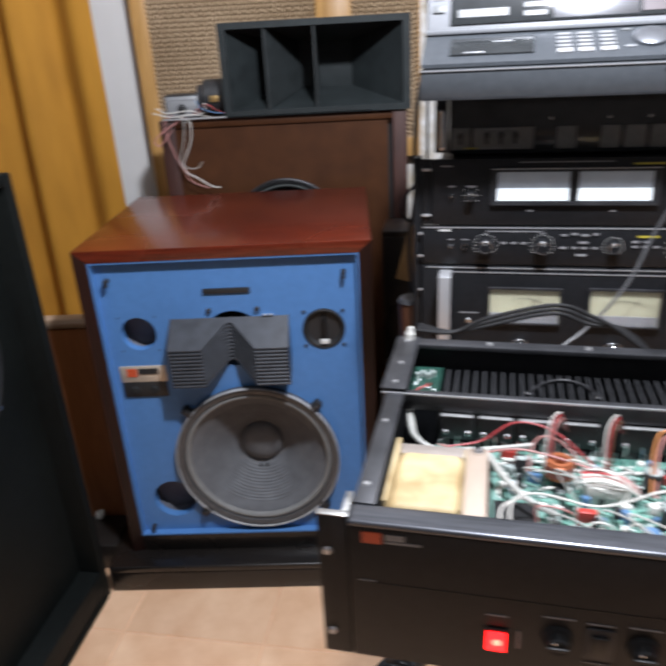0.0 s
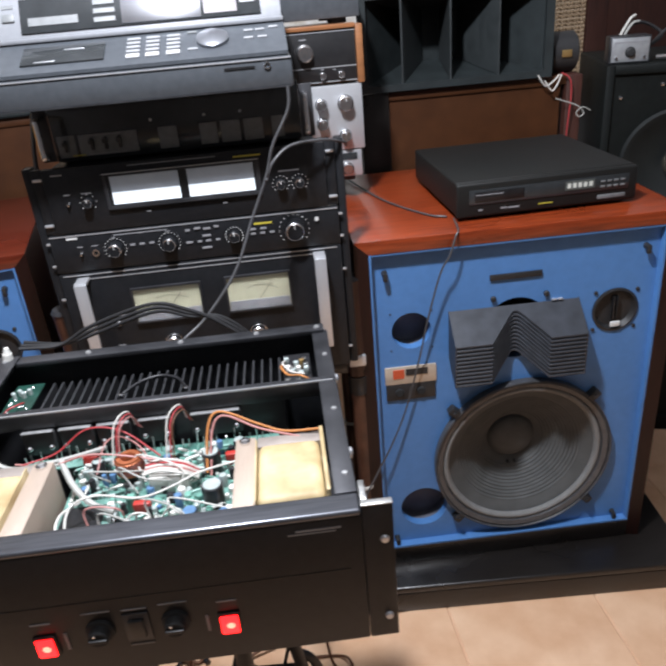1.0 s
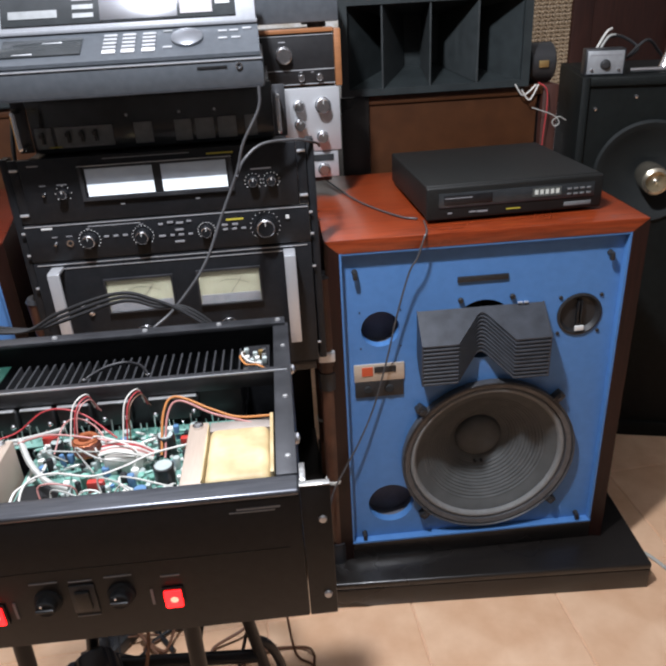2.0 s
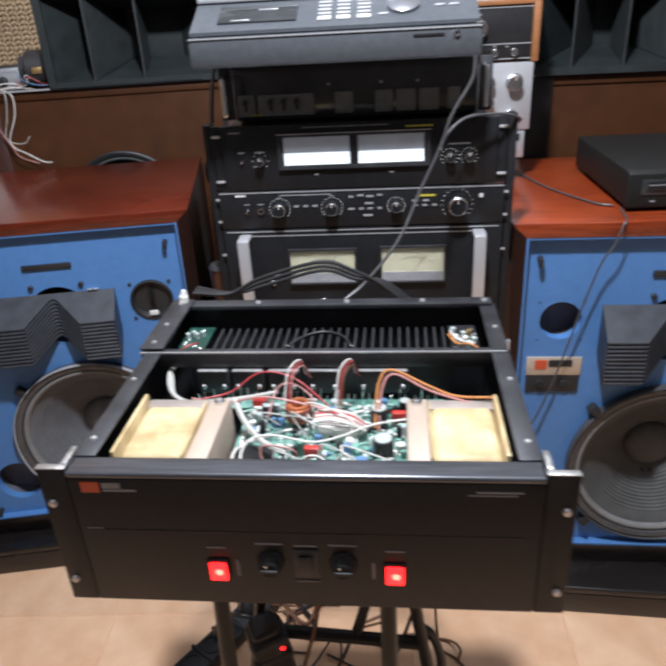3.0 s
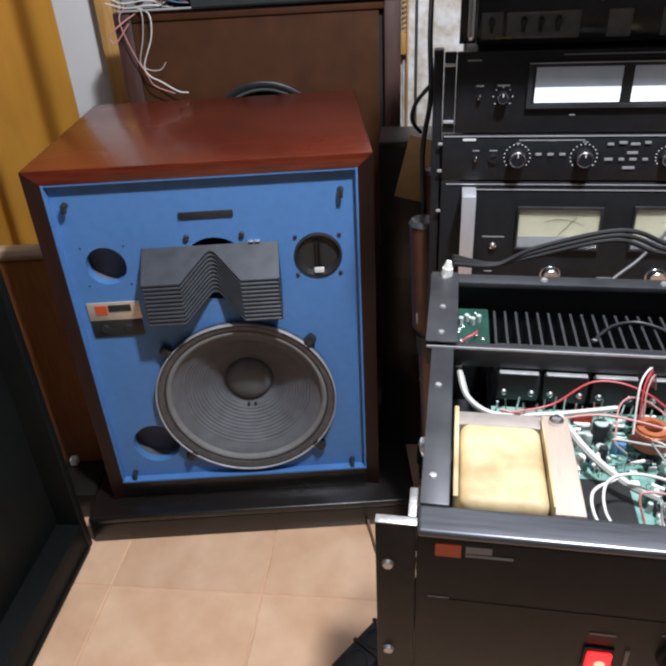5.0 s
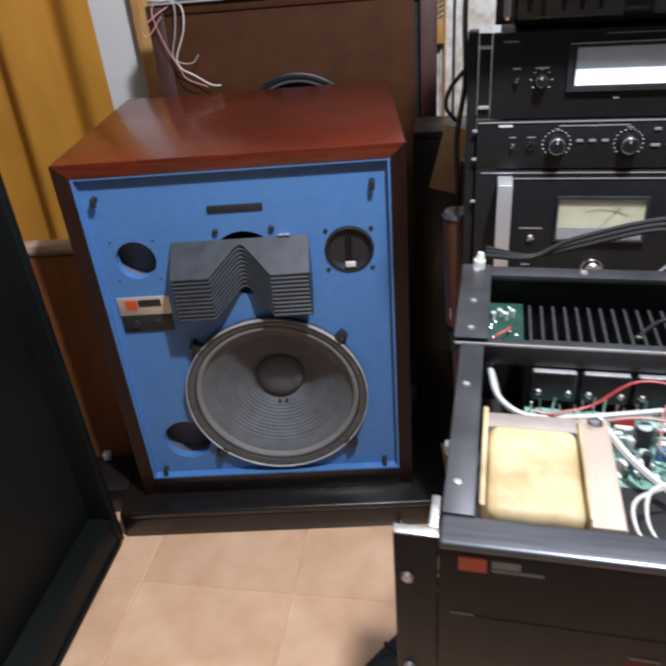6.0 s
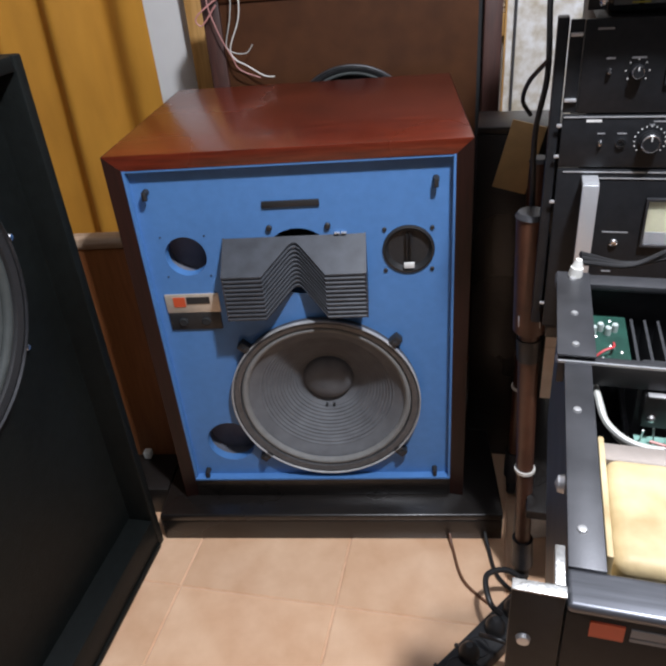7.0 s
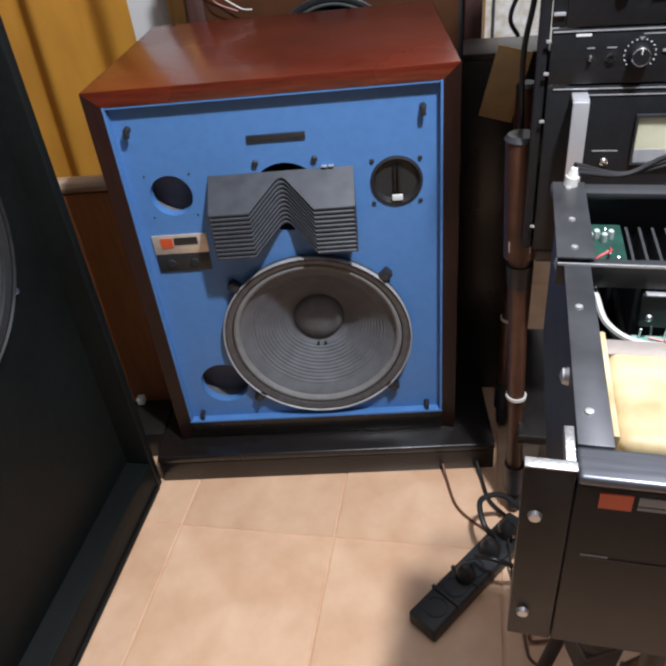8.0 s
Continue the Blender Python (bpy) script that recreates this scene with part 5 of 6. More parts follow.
# ---- big black loudspeaker by the side ----
def stage_speaker():
    ob = thing("stage_loudspeaker", pose(-0.612, 1.23, 0, 0, 0, 82.76), "large black stage loudspeaker with an eighteen inch woofer", "loudspeaker")
    W0, H, D, LIP, REC = -0.66, 1.040, 0.50, 0.022, 0.055
    part("side_panel", box(B(), -LIP, 0, 0, D, 0, H, 0.003), BLACK_BOX, ob)
    part("side_panel", box(B(), W0, W0 + LIP, 0, D, 0, H, 0.003), BLACK_BOX, ob)
    part("top_panel", box(B(), W0 + LIP, -LIP, 0.001, D, H - LIP, H, 0.003), BLACK_BOX, ob)
    part("bottom_panel", box(B(), W0 + LIP, -LIP, 0.001, D, 0.0, 0.085, 0.004), BLACK_BOX, ob, "deep black bottom rail")
    part("rail_bead", box(B(), W0 + LIP, -LIP, -0.004, 0.003, 0.004, 0.016, 0.002), BLACK_BOX, ob)
    part("back_panel", box(B(), W0 + LIP, -LIP, D - 0.02, D - 0.002, 0.085, H - LIP), BLACK_BOX, ob)
    cx, cz, r = -0.330, 0.758, 0.224
    part("baffle", plate(B(), W0 + LIP, -LIP, 0.085, H - LIP, REC, REC + 0.022, [(cx, cz, r * 0.93)]), BLACK_BOX, ob, "black baffle board")
    w = woofer(ob, cx, REC - 0.002, cz, r, False, STEEL_BLACK, STAGE_CONE, STAGE_CONE, PLASTIC)
    for k in range(8):
        a = radians(7 + 45 * k)
        part("bolt", lathe(B(), [(0.009, 0), (0.009, 0.004), (0.005, 0.010), (0, 0.011)], front(cx + math.cos(a) * r * 1.055, REC - 0.002, cz + math.sin(a) * r * 1.055), 14), CHROME, w, "bright clamp bolt")


BLACK_BOX = mat("black_speaker_paint", (0.0045, 0.006, 0.0056), 0.6, 0, 0.4, 60, 0.25, 260, rvary=0.12)
STAGE_CONE = mat("dusty_black_cone", (0.042, 0.048, 0.046), 0.7, 0, 0.3, 20, 0.2, 300)
BLACK_BOX.node_tree.nodes["Principled BSDF"].inputs["Specular IOR Level"].default_value = 0.2
stage_speaker()


# ---- brown cabinet and curtain behind it ----
side = thing("wooden_board", pose(0, 0, 0), "brown wooden board with a pale worn top edge", "board")
part("panel", box(B(), -1.12, -0.578, 1.435, 1.470, 0.0, 0.630, 0.004), BROWN_WOOD, side)
part("top_edge", box(B(), -1.12, -0.576, 1.430, 1.475, 0.630, 0.655, 0.011, 4), mat("pale_worn_wood", (0.40, 0.26, 0.16), 0.5, 0, 0.3, 20, 0.1, 200, 0, (0.6, 8, 8), second=(0.55, 0.42, 0.32)), side, "pale worn top edge")
part("base_board", box(B(), -0.95, -0.612, 1.312, 1.4345, 0.0, 0.075, 0.003), BLACK_WOOD, side, "dark base board")
part("cap", box(B(), -0.70, -0.682, 1.415, 1.4345, 0.0755, 0.0955, 0.003), COMP_WHITE, side, "small white cap")


def curtain():
    bm = B()
    nx, nz = 150, 10
    x0, x1, zt, zb = -1.72, -0.715, 2.30, 0.02
    for back in (0, 1):
        grid = []
        for j in range(nz + 1):
            t = j / nz
            z = zt + (zb - zt) * t
            row = []
            for i in range(nx + 1):
                u = i / nx
                x = x0 + (x1 - x0) * u
                fold = 0.030 * math.sin(u * 30 + 0.6 * math.sin(2 * t + u * 7)) + 0.006 * math.sin(u * 71 + 2 * t) + 0.01 * noise.noise((u * 7, t * 3, 0))
                row.append(bm.verts.new((x + 0.012 * math.sin(t * 2.2 + u * 12), 2.13 + fold * (0.75 + 0.35 * t) + 0.003 * back, z)))
            grid.append(row)
        for a, b in zip(grid, grid[1:]):
            for i in range(nx):
                bm.faces.new((a[i], a[i + 1], b[i + 1], b[i]))
    c = thing("curtain", pose(0, 0, 0), "ochre yellow curtain hanging in soft folds", "curtain")
    part("cloth", bm, CURTAIN, c, "", 60)
    part("rail", rod(B(), (-1.74, 2.13, 2.31), (-0.68, 2.13, 2.31), 0.012), PINE, c)


curtain()


# ---- cane screen, plaster and wall details ----
def weave(parent, x0, x1, z0, z1, y, pitch):
    """Woven cane: crossing diagonal strands, joined as one sheet of stuff."""
    bm = B()
    h, w = z1 - z0, x1 - x0
    nz, nx = int(h / pitch), int(w / pitch)
    for k in range(nz + 1):
        z = z0 + h * k / max(nz, 1)
        vs = []
        for i in range(2 * nx + 1):
            x = x0 + w * i / (2 * nx)
            o = 0.0028 * math.cos(math.pi * i) * (1 if k % 2 else -1)
            vs.append((bm.verts.new((x, y + o, z - pitch * 0.33)), bm.verts.new((x, y + o - 0.0018, z)), bm.verts.new((x, y + o, z + pitch * 0.33))))
        for a, b in zip(vs, vs[1:]):
            bm.faces.new((a[0], b[0], b[1], a[1]))
            bm.faces.new((a[1], b[1], b[2], a[2]))
    for i in range(nx + 1):
        x = x0 + w * i / nx
        vs = []
        for k in range(2 * nz + 1):
            z = z0 + h * k / (2 * nz)
            o = 0.0028 * math.cos(math.pi * k) * (1 if i % 2 else -1)
            vs.append((bm.verts.new((x - pitch * 0.28, y + o, z)), bm.verts.new((x, y + o - 0.0018, z)), bm.verts.new((x + pitch * 0.28, y + o, z))))
        for a, b in zip(vs, vs[1:]):
            bm.faces.new((a[0], a[1], b[1], b[0]))
            bm.faces.new((a[1], a[2], b[2], b[1]))
    return tagged(part("woven_cane", bm, WICKER, parent, "tan woven cane", 60), kind="stuff")


def cane_screen(stiles, z0, z1, label, wood=None, boards=()):
    ob = thing("cane_screen", pose(0, 0, 0), label, "screen", "cane screens")
    y = 2.268
    for a, b in stiles:
        part("stile", box(B(), a, b, y - 0.016, y + 0.018, 0.0, z1, min(0.004, (b - a) / 3)), wood or PINE, ob, "varnished wooden stile")
    for k, ((a, b), (c, d)) in enumerate(zip(stiles, stiles[1:])):
        part("rail", box(B(), b, c, y - 0.012, y + 0.016, z0 - 0.06, z0, 0.003), wood or PINE, ob)
        part("rail", box(B(), b, c, y - 0.012, y + 0.016, z1 - 0.06, z1, 0.003), wood or PINE, ob)
        part("backing", box(B(), b, c, y + 0.008, y + 0.012, z0, z1 - 0.06), CANE_BACK, ob)
        # a dark board replaces the weave where the panel lies in shade
        if k in boards:
            part("board", box(B(), b, c, y - 0.004, y + 0.0075, z0, z1 - 0.06, 0.002), wood, ob, "dark board standing in for a shaded panel")
            continue
        weave(ob, b + 0.002, c - 0.002, z0 + 0.002, z1 - 0.062, y, 0.0135)
    return ob


cane_screen([(-0.640, -0.592), (-0.068, 0.042), (0.246, 0.252)], 0.92, 1.78, "pine framed folding screen with woven cane panels")
# dark wood and board put the shade of this corner into the colour
cane_screen([(1.30, 1.36), (1.985, 2.07), (2.42, 2.48)], 0.92, 1.78, "cane screen behind the stacked speakers, darkened for the shade there", OLD_RED, (1,))
tagged(part("damp_plaster", box(B(), 0.20, 1.24, ROOM_Y1 - 0.012, ROOM_Y1 - 0.0, 0, 2.3), PLASTER), "bare damp-stained plaster patch", kind="structure")
tagged(part("wall_batten", box(B(), 0.240, 0.274, ROOM_Y1 - 0.030, ROOM_Y1 - 0.013, 0, 2.3, 0.003), PLASTER), "plastered batten on the wall", kind="structure")
tagged(part("wall_pipe", rod(B(), (0.282, ROOM_Y1 - 0.022, 0), (0.282, ROOM_Y1 - 0.022, 2.3), 0.004, seg=12), GREY_CABLE), "thin grey conduit on the wall", kind="structure")


# ---- older speakers behind with horns on top ----
def back_speaker(m, x0, x1, z1, label, wide=0.0, edge=None):
    ob = thing("vintage_loudspeaker", m, label, "loudspeaker", "pair of old brown loudspeakers")
    lip, D = 0.040, 0.38
    part("side_panel", box(B(), x0, x0 + lip + wide, 0, D, 0, z1, 0.003), edge or OLD_RED, ob, "dark side board")
    part("side_panel", box(B(), x1 - lip, x1, 0, D, 0, z1, 0.003), OLD_RED, ob, "red-brown side board")
    part("top_panel", box(B(), x0 + lip + wide, x1 - lip, 0.004, D, z1 - 0.022, z1, 0.002), BROWN, ob)
    part("bottom_panel", box(B(), x0 + lip + wide, x1 - lip, 0.004, D, 0, 0.05, 0.002), BROWN, ob)
    part("back_panel", box(B(), x0 + lip + wide, x1 - lip, D - 0.02, D - 0.002, 0.05, z1 - 0.022), BROWN, ob)
    cx, cz, r = (x0 + x1) / 2 - 0.008, 0.728, 0.156
    part("baffle", plate(B(), x0 + lip + wide, x1 - lip - 0.012, 0.05, z1 - 0.022, 0.010, 0.032, [(cx, cz, r * 0.93)]), BROWN, ob, "flat brown baffle board")
    part("baffle_gap", box(B(), x1 - lip - 0.0118, x1 - lip, 0.026, 0.036, 0.05, z1 - 0.022), HOLE, ob)
    woofer(ob, cx, 0.010, cz, r, False, STEEL_BLACK, STAGE_CONE, STAGE_CONE, PLASTIC)
    return ob


M_BACK_L = pose(-0.145, 1.850, 0)
M_BACK_R = M_RIGHT @ pose(0.09, 0.56, 0)
back_speaker(M_BACK_L, -0.345, 0.325, 1.052, "old brown loudspeaker behind the blue monitor")
back_speaker(M_BACK_R, -0.310, 0.245, 1.042, "old brown loudspeaker carrying a wide horn", 0.032, BLACK_WOOD)


def horn(m, x0, x1, z0, z1, cells, label):
    """Wide sectoral horn: a flared black box with dividing vanes."""
    ob = thing("sectoral_horn", m, label, "horn", "pair of black horns")
    t = 0.006
    D, bx, bz = 0.17, 0.095, 0.06
    cx, cz = (x0 + x1) / 2, (z0 + z1) / 2
    part("mouth_frame", plate2(x0, x1, z0, z1, x0 + 0.020, x1 - 0.020, z0 + 0.016, z1 - 0.016, 0, 0.012), GRILLE_GREEN, ob, "black horn mouth frame")

    def wall(a, b, c, d):
        bm = B()
        v = [bm.verts.new(p) for p in (a, b, c, d)]
        fa = bm.faces.new(v)
        fa.normal_update()
        ext = bmesh.ops.extrude_face_region(bm, geom=[fa])
        bmesh.ops.translate(bm, vec=fa.normal * 0.004, verts=[g for g in ext["geom"] if isinstance(g, bmesh.types.BMVert)])
        return bm

    xl, xr, zl, zh = x0 + 0.020, x1 - 0.020, z0 + 0.016, z1 - 0.016
    part("flare", wall((xl, 0.012, zl), (xr, 0.012, zl), (cx + bx, D, cz - bz), (cx - bx, D, cz - bz)), GRILLE_GREEN, ob)
    part("flare", wall((xr, 0.012, zh), (xl, 0.012, zh), (cx - bx, D, cz + bz), (cx + bx, D, cz + bz)), GRILLE_GREEN, ob)
    part("flare", wall((xl, 0.012, zh), (xl, 0.012, zl), (cx - bx, D, cz - bz), (cx - bx, D, cz + bz)), GRILLE_GREEN, ob)
    part("flare", wall((xr, 0.012, zl), (xr, 0.012, zh), (cx + bx, D, cz + bz), (cx + bx, D, cz - bz)), GRILLE_GREEN, ob)
    for u in cells:
        xa, xb = x0 + (x1 - x0) * u, cx + (u - 0.5) * 2 * bx
        bm = B()
        v = [bm.verts.new(p) for p in ((xa - 0.002, 0.004, zl), (xa - 0.002, 0.004, zh), (xb - 0.002, D - 0.01, cz + bz), (xb - 0.002, D - 0.01, cz - bz), (xa + 0.002, 0.004, zl), (xa + 0.002, 0.004, zh), (xb + 0.002, D - 0.01, cz + bz), (xb + 0.002, D - 0.01, cz - bz))]
        for fc in ((0, 1, 2, 3), (7, 6, 5, 4), (0, 4, 5, 1), (1, 5, 6, 2), (3, 2, 6, 7), (0, 3, 7, 4)):
            bm.faces.new([v[i] for i in fc])
        part("vane", bm, HORN_VANE, ob, "grey dividing vane")
    part("throat_plate", box(B(), cx - bx - 0.01, cx + bx + 0.01, D, D + 0.008, cz - bz - 0.01, cz + bz + 0.01, 0.002), GRILLE_GREEN, ob)
    part("rest", box(B(), cx - 0.16, cx + 0.16, 0.10, 0.14, z0 - 0.0, zl + 0.002, 0.002), GRILLE_GREEN, ob)
    return ob


HORN_VANE = mat("worn_grey_vane", (0.028, 0.033, 0.034), 0.5, 0.0, 0.3, 40)
horn(pose(-0.055, 1.842, 0), -0.250, 0.244, 1.0535, 1.284, (0.24, 0.50), "wide black horn on the old loudspeaker")
horn(M_BACK_R @ pose(-0.075, -0.012, 0), -0.232, 0.236, 1.0435, 1.262, (0.22, 0.47, 0.72), "wide black horn with four cells")


def driver(m, label):
    ob = thing("compression_driver", m, label, "driver", "horn drivers")
    part("magnet", lathe(B(), [(0, -0.035), (0.042, -0.035), (0.048, -0.03), (0.048, 0.03), (0.042, 0.035), (0, 0.035)], Matrix.Rotation(radians(90), 4, "Y"), 36), PLASTIC, ob, "black round magnet")
    part("flange", lathe(B(), [(0.035, 0.035), (0.035, 0.05), (0.024, 0.052), (0, 0.052)], Matrix.Rotation(radians(-90), 4, "Y"), 30), STEEL_BLACK, ob)
    part("terminal", box(B(), -0.012, 0.012, -0.052, -0.044, -0.008, 0.008, 0.001), BRASS, ob)


driver(pose(-0.338, 1.93, 1.1005), "black compression driver beside the horn")
driver(M_BACK_R @ pose(0.205, 0.06, 1.0905), "round black compression driver beside the horn")


def network(m, label):
    ob = thing("crossover_network", m, label, "crossover", "crossover boxes")
    part("case", box(B(), -0.047, 0.047, 0.0, 0.06, 0, 0.062, 0.002), STEEL_BLACK, ob)
    part("plate", box(B(), -0.043, 0.043, -0.003, 0.0, 0.004, 0.058, 0.001), ALU_DARK, ob, "engraved metal face plate")
    part("control", lathe(B(), [(0.0125, 0), (0.012, 0.003), (0.0085, 0.004), (0.008, 0.012), (0, 0.013)], front(0.0, -0.003, 0.026), 24), PLASTIC, ob, "round level control")
    part("plate_line", box(B(), -0.036, 0.036, -0.0038, -0.003, 0.047, 0.050), GREY_PRINT, ob)
    for x in (-0.032, 0.032):
        part("terminal", lathe(B(), [(0.004, 0), (0.003, 0.006), (0, 0.006)], front(x, -0.003, 0.014), 10), CHROME, ob)


ALU_DARK = mat("dull_grey_plate", (0.34, 0.35, 0.36), 0.4, 0.4, 0.2, 70)
network(pose(-0.428, 1.885, 1.0525), "small metal crossover box with a level control")
tagged(part("metal_strip", box(B(), -0.475, 0.09, 1.842, 1.849, 1.0535, 1.0575, 0.001), RIM_GREY), "bright metal strip along the speaker top", "strip").matrix_world = pose(0, 0, 0)


def wires(points, r, material, label):
    return tagged(part("loose_wire", hose(B(), points, r * 0.52, 7, 8), material), label, "wire")


wires([(-0.43, 1.86, 1.060), (-0.402, 1.836, 1.046), (-0.405, 1.832, 1.000), (-0.432, 1.832, 0.940), (-0.424, 1.832, 0.915), (-0.400, 1.834, 0.900), (-0.362, 1.832, 0.876), (-0.338, 1.832, 0.872)], 0.0030, WIRE_WHITE, "pale wire hanging over the old loudspeaker")
wires([(-0.44, 1.86, 1.062), (-0.418, 1.834, 1.050), (-0.424, 1.830, 1.000), (-0.440, 1.830, 0.945), (-0.420, 1.831, 0.928), (-0.395, 1.831, 0.928), (-0.380, 1.829, 0.944)], 0.0026, WIRE_GREYW, "pale grey wire with a bent end")
wires([(-0.455, 1.86, 1.066), (-0.472, 1.836, 1.040), (-0.455, 1.830, 0.975), (-0.430, 1.829, 0.920), (-0.415, 1.829, 0.892), (-0.370, 1.829, 0.872)], 0.0026, WIRE_PINK, "faded red wire hanging down")
wires([(-0.42, 1.86, 1.058), (-0.470, 1.834, 1.030), (-0.500, 1.828, 1.006), (-0.492, 1.828, 0.990), (-0.478, 1.830, 1.000), (-0.452, 1.833, 1.030)], 0.0034, WIRE_PINK, "bundle of faded red wires")
wires([(-0.37, 1.868, 1.060), (-0.40, 1.845, 1.076), (-0.46, 1.846, 1.072), (-0.492, 1.848, 1.086)], 0.0028, WIRE_WHITE, "white wire across the crossover box")
wires([(-0.35, 1.862, 1.057), (-0.40, 1.842, 1.066), (-0.45, 1.840, 1.062), (-0.50, 1.846, 1.074)], 0.0026, WIRE_WHITE, "second white wire on the speaker edge")
wires([(-0.31, 1.845, 1.066), (-0.34, 1.842, 1.070), (-0.37, 1.845, 1.082), (-0.385, 1.86, 1.10)], 0.0024, COMP_BLUE, "short blue wire by the driver")
for k in range(5):
    a = 0.01 * k
    wires([(-0.30 - a, 1.87, 1.058 + 0.004 * k), (-0.33 - a, 1.848, 1.075 + 0.006 * k), (-0.36, 1.852 - 0.002 * k, 1.090 - 0.006 * k), (-0.40, 1.856, 1.062)], 0.0016, [WIRE_RED, RUBBER, WIRE_PINK, WIRE_WHITE, RUBBER][k], "tangle of thin wires by the horn driver")


# ---- things on and beside the second monitor ----
def disc_player():
    ob = thing("disc_player", M_RIGHT @ pose(0.066, 0.062, 0.8625, 0, 0, 2.5), "flat black disc player standing on the loudspeaker", "disc player")
    part("case", box(B(), -0.172, 0.176, 0.012, 0.335, 0.008, 0.072, 0.004, 3), CD_BLACK, ob, "black sheet metal case")
    part("front_panel", box(B(), -0.174, 0.178, 0.0, 0.012, 0.006, 0.071, 0.005, 3), CD_BLACK, ob, "black plastic front")
    part("front_window", box(B(), -0.150, 0.160, -0.0015, 0.0, 0.030, 0.058, 0.0005), SMOKE, ob, "glossy black window")
    part("disc_tray", box(B(), -0.140, -0.045, -0.0026, -0.0015, 0.036, 0.054, 0.0008), BLACK, ob)
    part("tray_line", box(B(), -0.138, -0.085, -0.0034, -0.0026, 0.0475, 0.0490), GREY_PRINT, ob)
    part("display", box(B(), 0.035, 0.092, -0.0026, -0.0015, 0.038, 0.055), DISPLAY, ob, "lit pale display")
    for k in range(5):
        part("display_digit", box(B(), 0.039 + 0.0105 * k, 0.0455 + 0.0105 * k, -0.0032, -0.0026, 0.042, 0.051), DIGIT, ob)
    for k in range(4):
        part("key", box(B(), 0.104 + 0.013 * k, 0.113 + 0.013 * k, -0.003, -0.0015, 0.046, 0.050, 0.0008), KEYGREY, ob)
        part("key", box(B(), 0.104 + 0.013 * k, 0.113 + 0.013 * k, -0.003, -0.0015, 0.036, 0.040, 0.0008), KEYGREY, ob)
    bars(ob, "print_bar", [(-0.128, 0.019, 0.008), (-0.083, 0.019, 0.012), (-0.064, 0.0185, 0.022), (0.012, 0.045, 0.012)], 0.0, GREY_PRINT, 0.003)
    bars(ob, "print_bar", [(-0.002, 0.0185, 0.028)], 0.0, YELLOW_PRINT, 0.002)
    part("key_strip", box(B(), 0.10, 0.155, -0.0012, 0.0, 0.014, 0.022, 0.0006), KEYGREY, ob)
    for x in (-0.145, 0.148):
        for d in (0.04, 0.30):
            part("foot", rod(B(), (x, d, 0), (x, d, 0.008), 0.014, 0.013, 20), RUBBER, ob)


CD_BLACK = mat("black_player_case", (0.011, 0.0112, 0.0105), 0.5, 0, 0.2, 150, 0.12, 1500)
DISPLAY = mat("grey_display_window", (0.08, 0.09, 0.085), 0.2, 0, 0.1, 90)
DIGIT = glow("lit_display_segments", (0.5, 0.52, 0.48), 0.25)
CD_BLACK.node_tree.nodes["Principled BSDF"].inputs["Specular IOR Level"].default_value = 0.3
disc_player()
cable([(-0.335, 0.62, 0.93), (-0.325, 0.60, 0.885), (-0.306, 0.56, 0.8645), (-0.283, 0.509, 0.8650), (-0.22, 0.26, 0.8650), (-0.153, 0.121, 0.8650), (-0.118, 0.09, 0.8655)], 0.0019, GREY_CABLE, "grey lead lying on the wooden speaker top", M_RIGHT)
cable([(-0.108, 0.075, 0.8650), (-0.116, 0.010, 0.8645), (-0.124, -0.004, 0.856), (-0.136, -0.006, 0.820), (-0.152, -0.004, 0.790), (-0.175, 0.000, 0.703), (-0.198, 0.004, 0.596), (-0.226, 0.006, 0.490), (-0.262, 0.000, 0.405), (-0.292, -0.006, 0.350), (-0.330, -0.020, 0.270), (-0.345, -0.035, 0.10), (-0.350, -0.02, 0.078)], 0.0019, GREY_CABLE, "grey lead hanging down over the blue baffle", M_RIGHT)


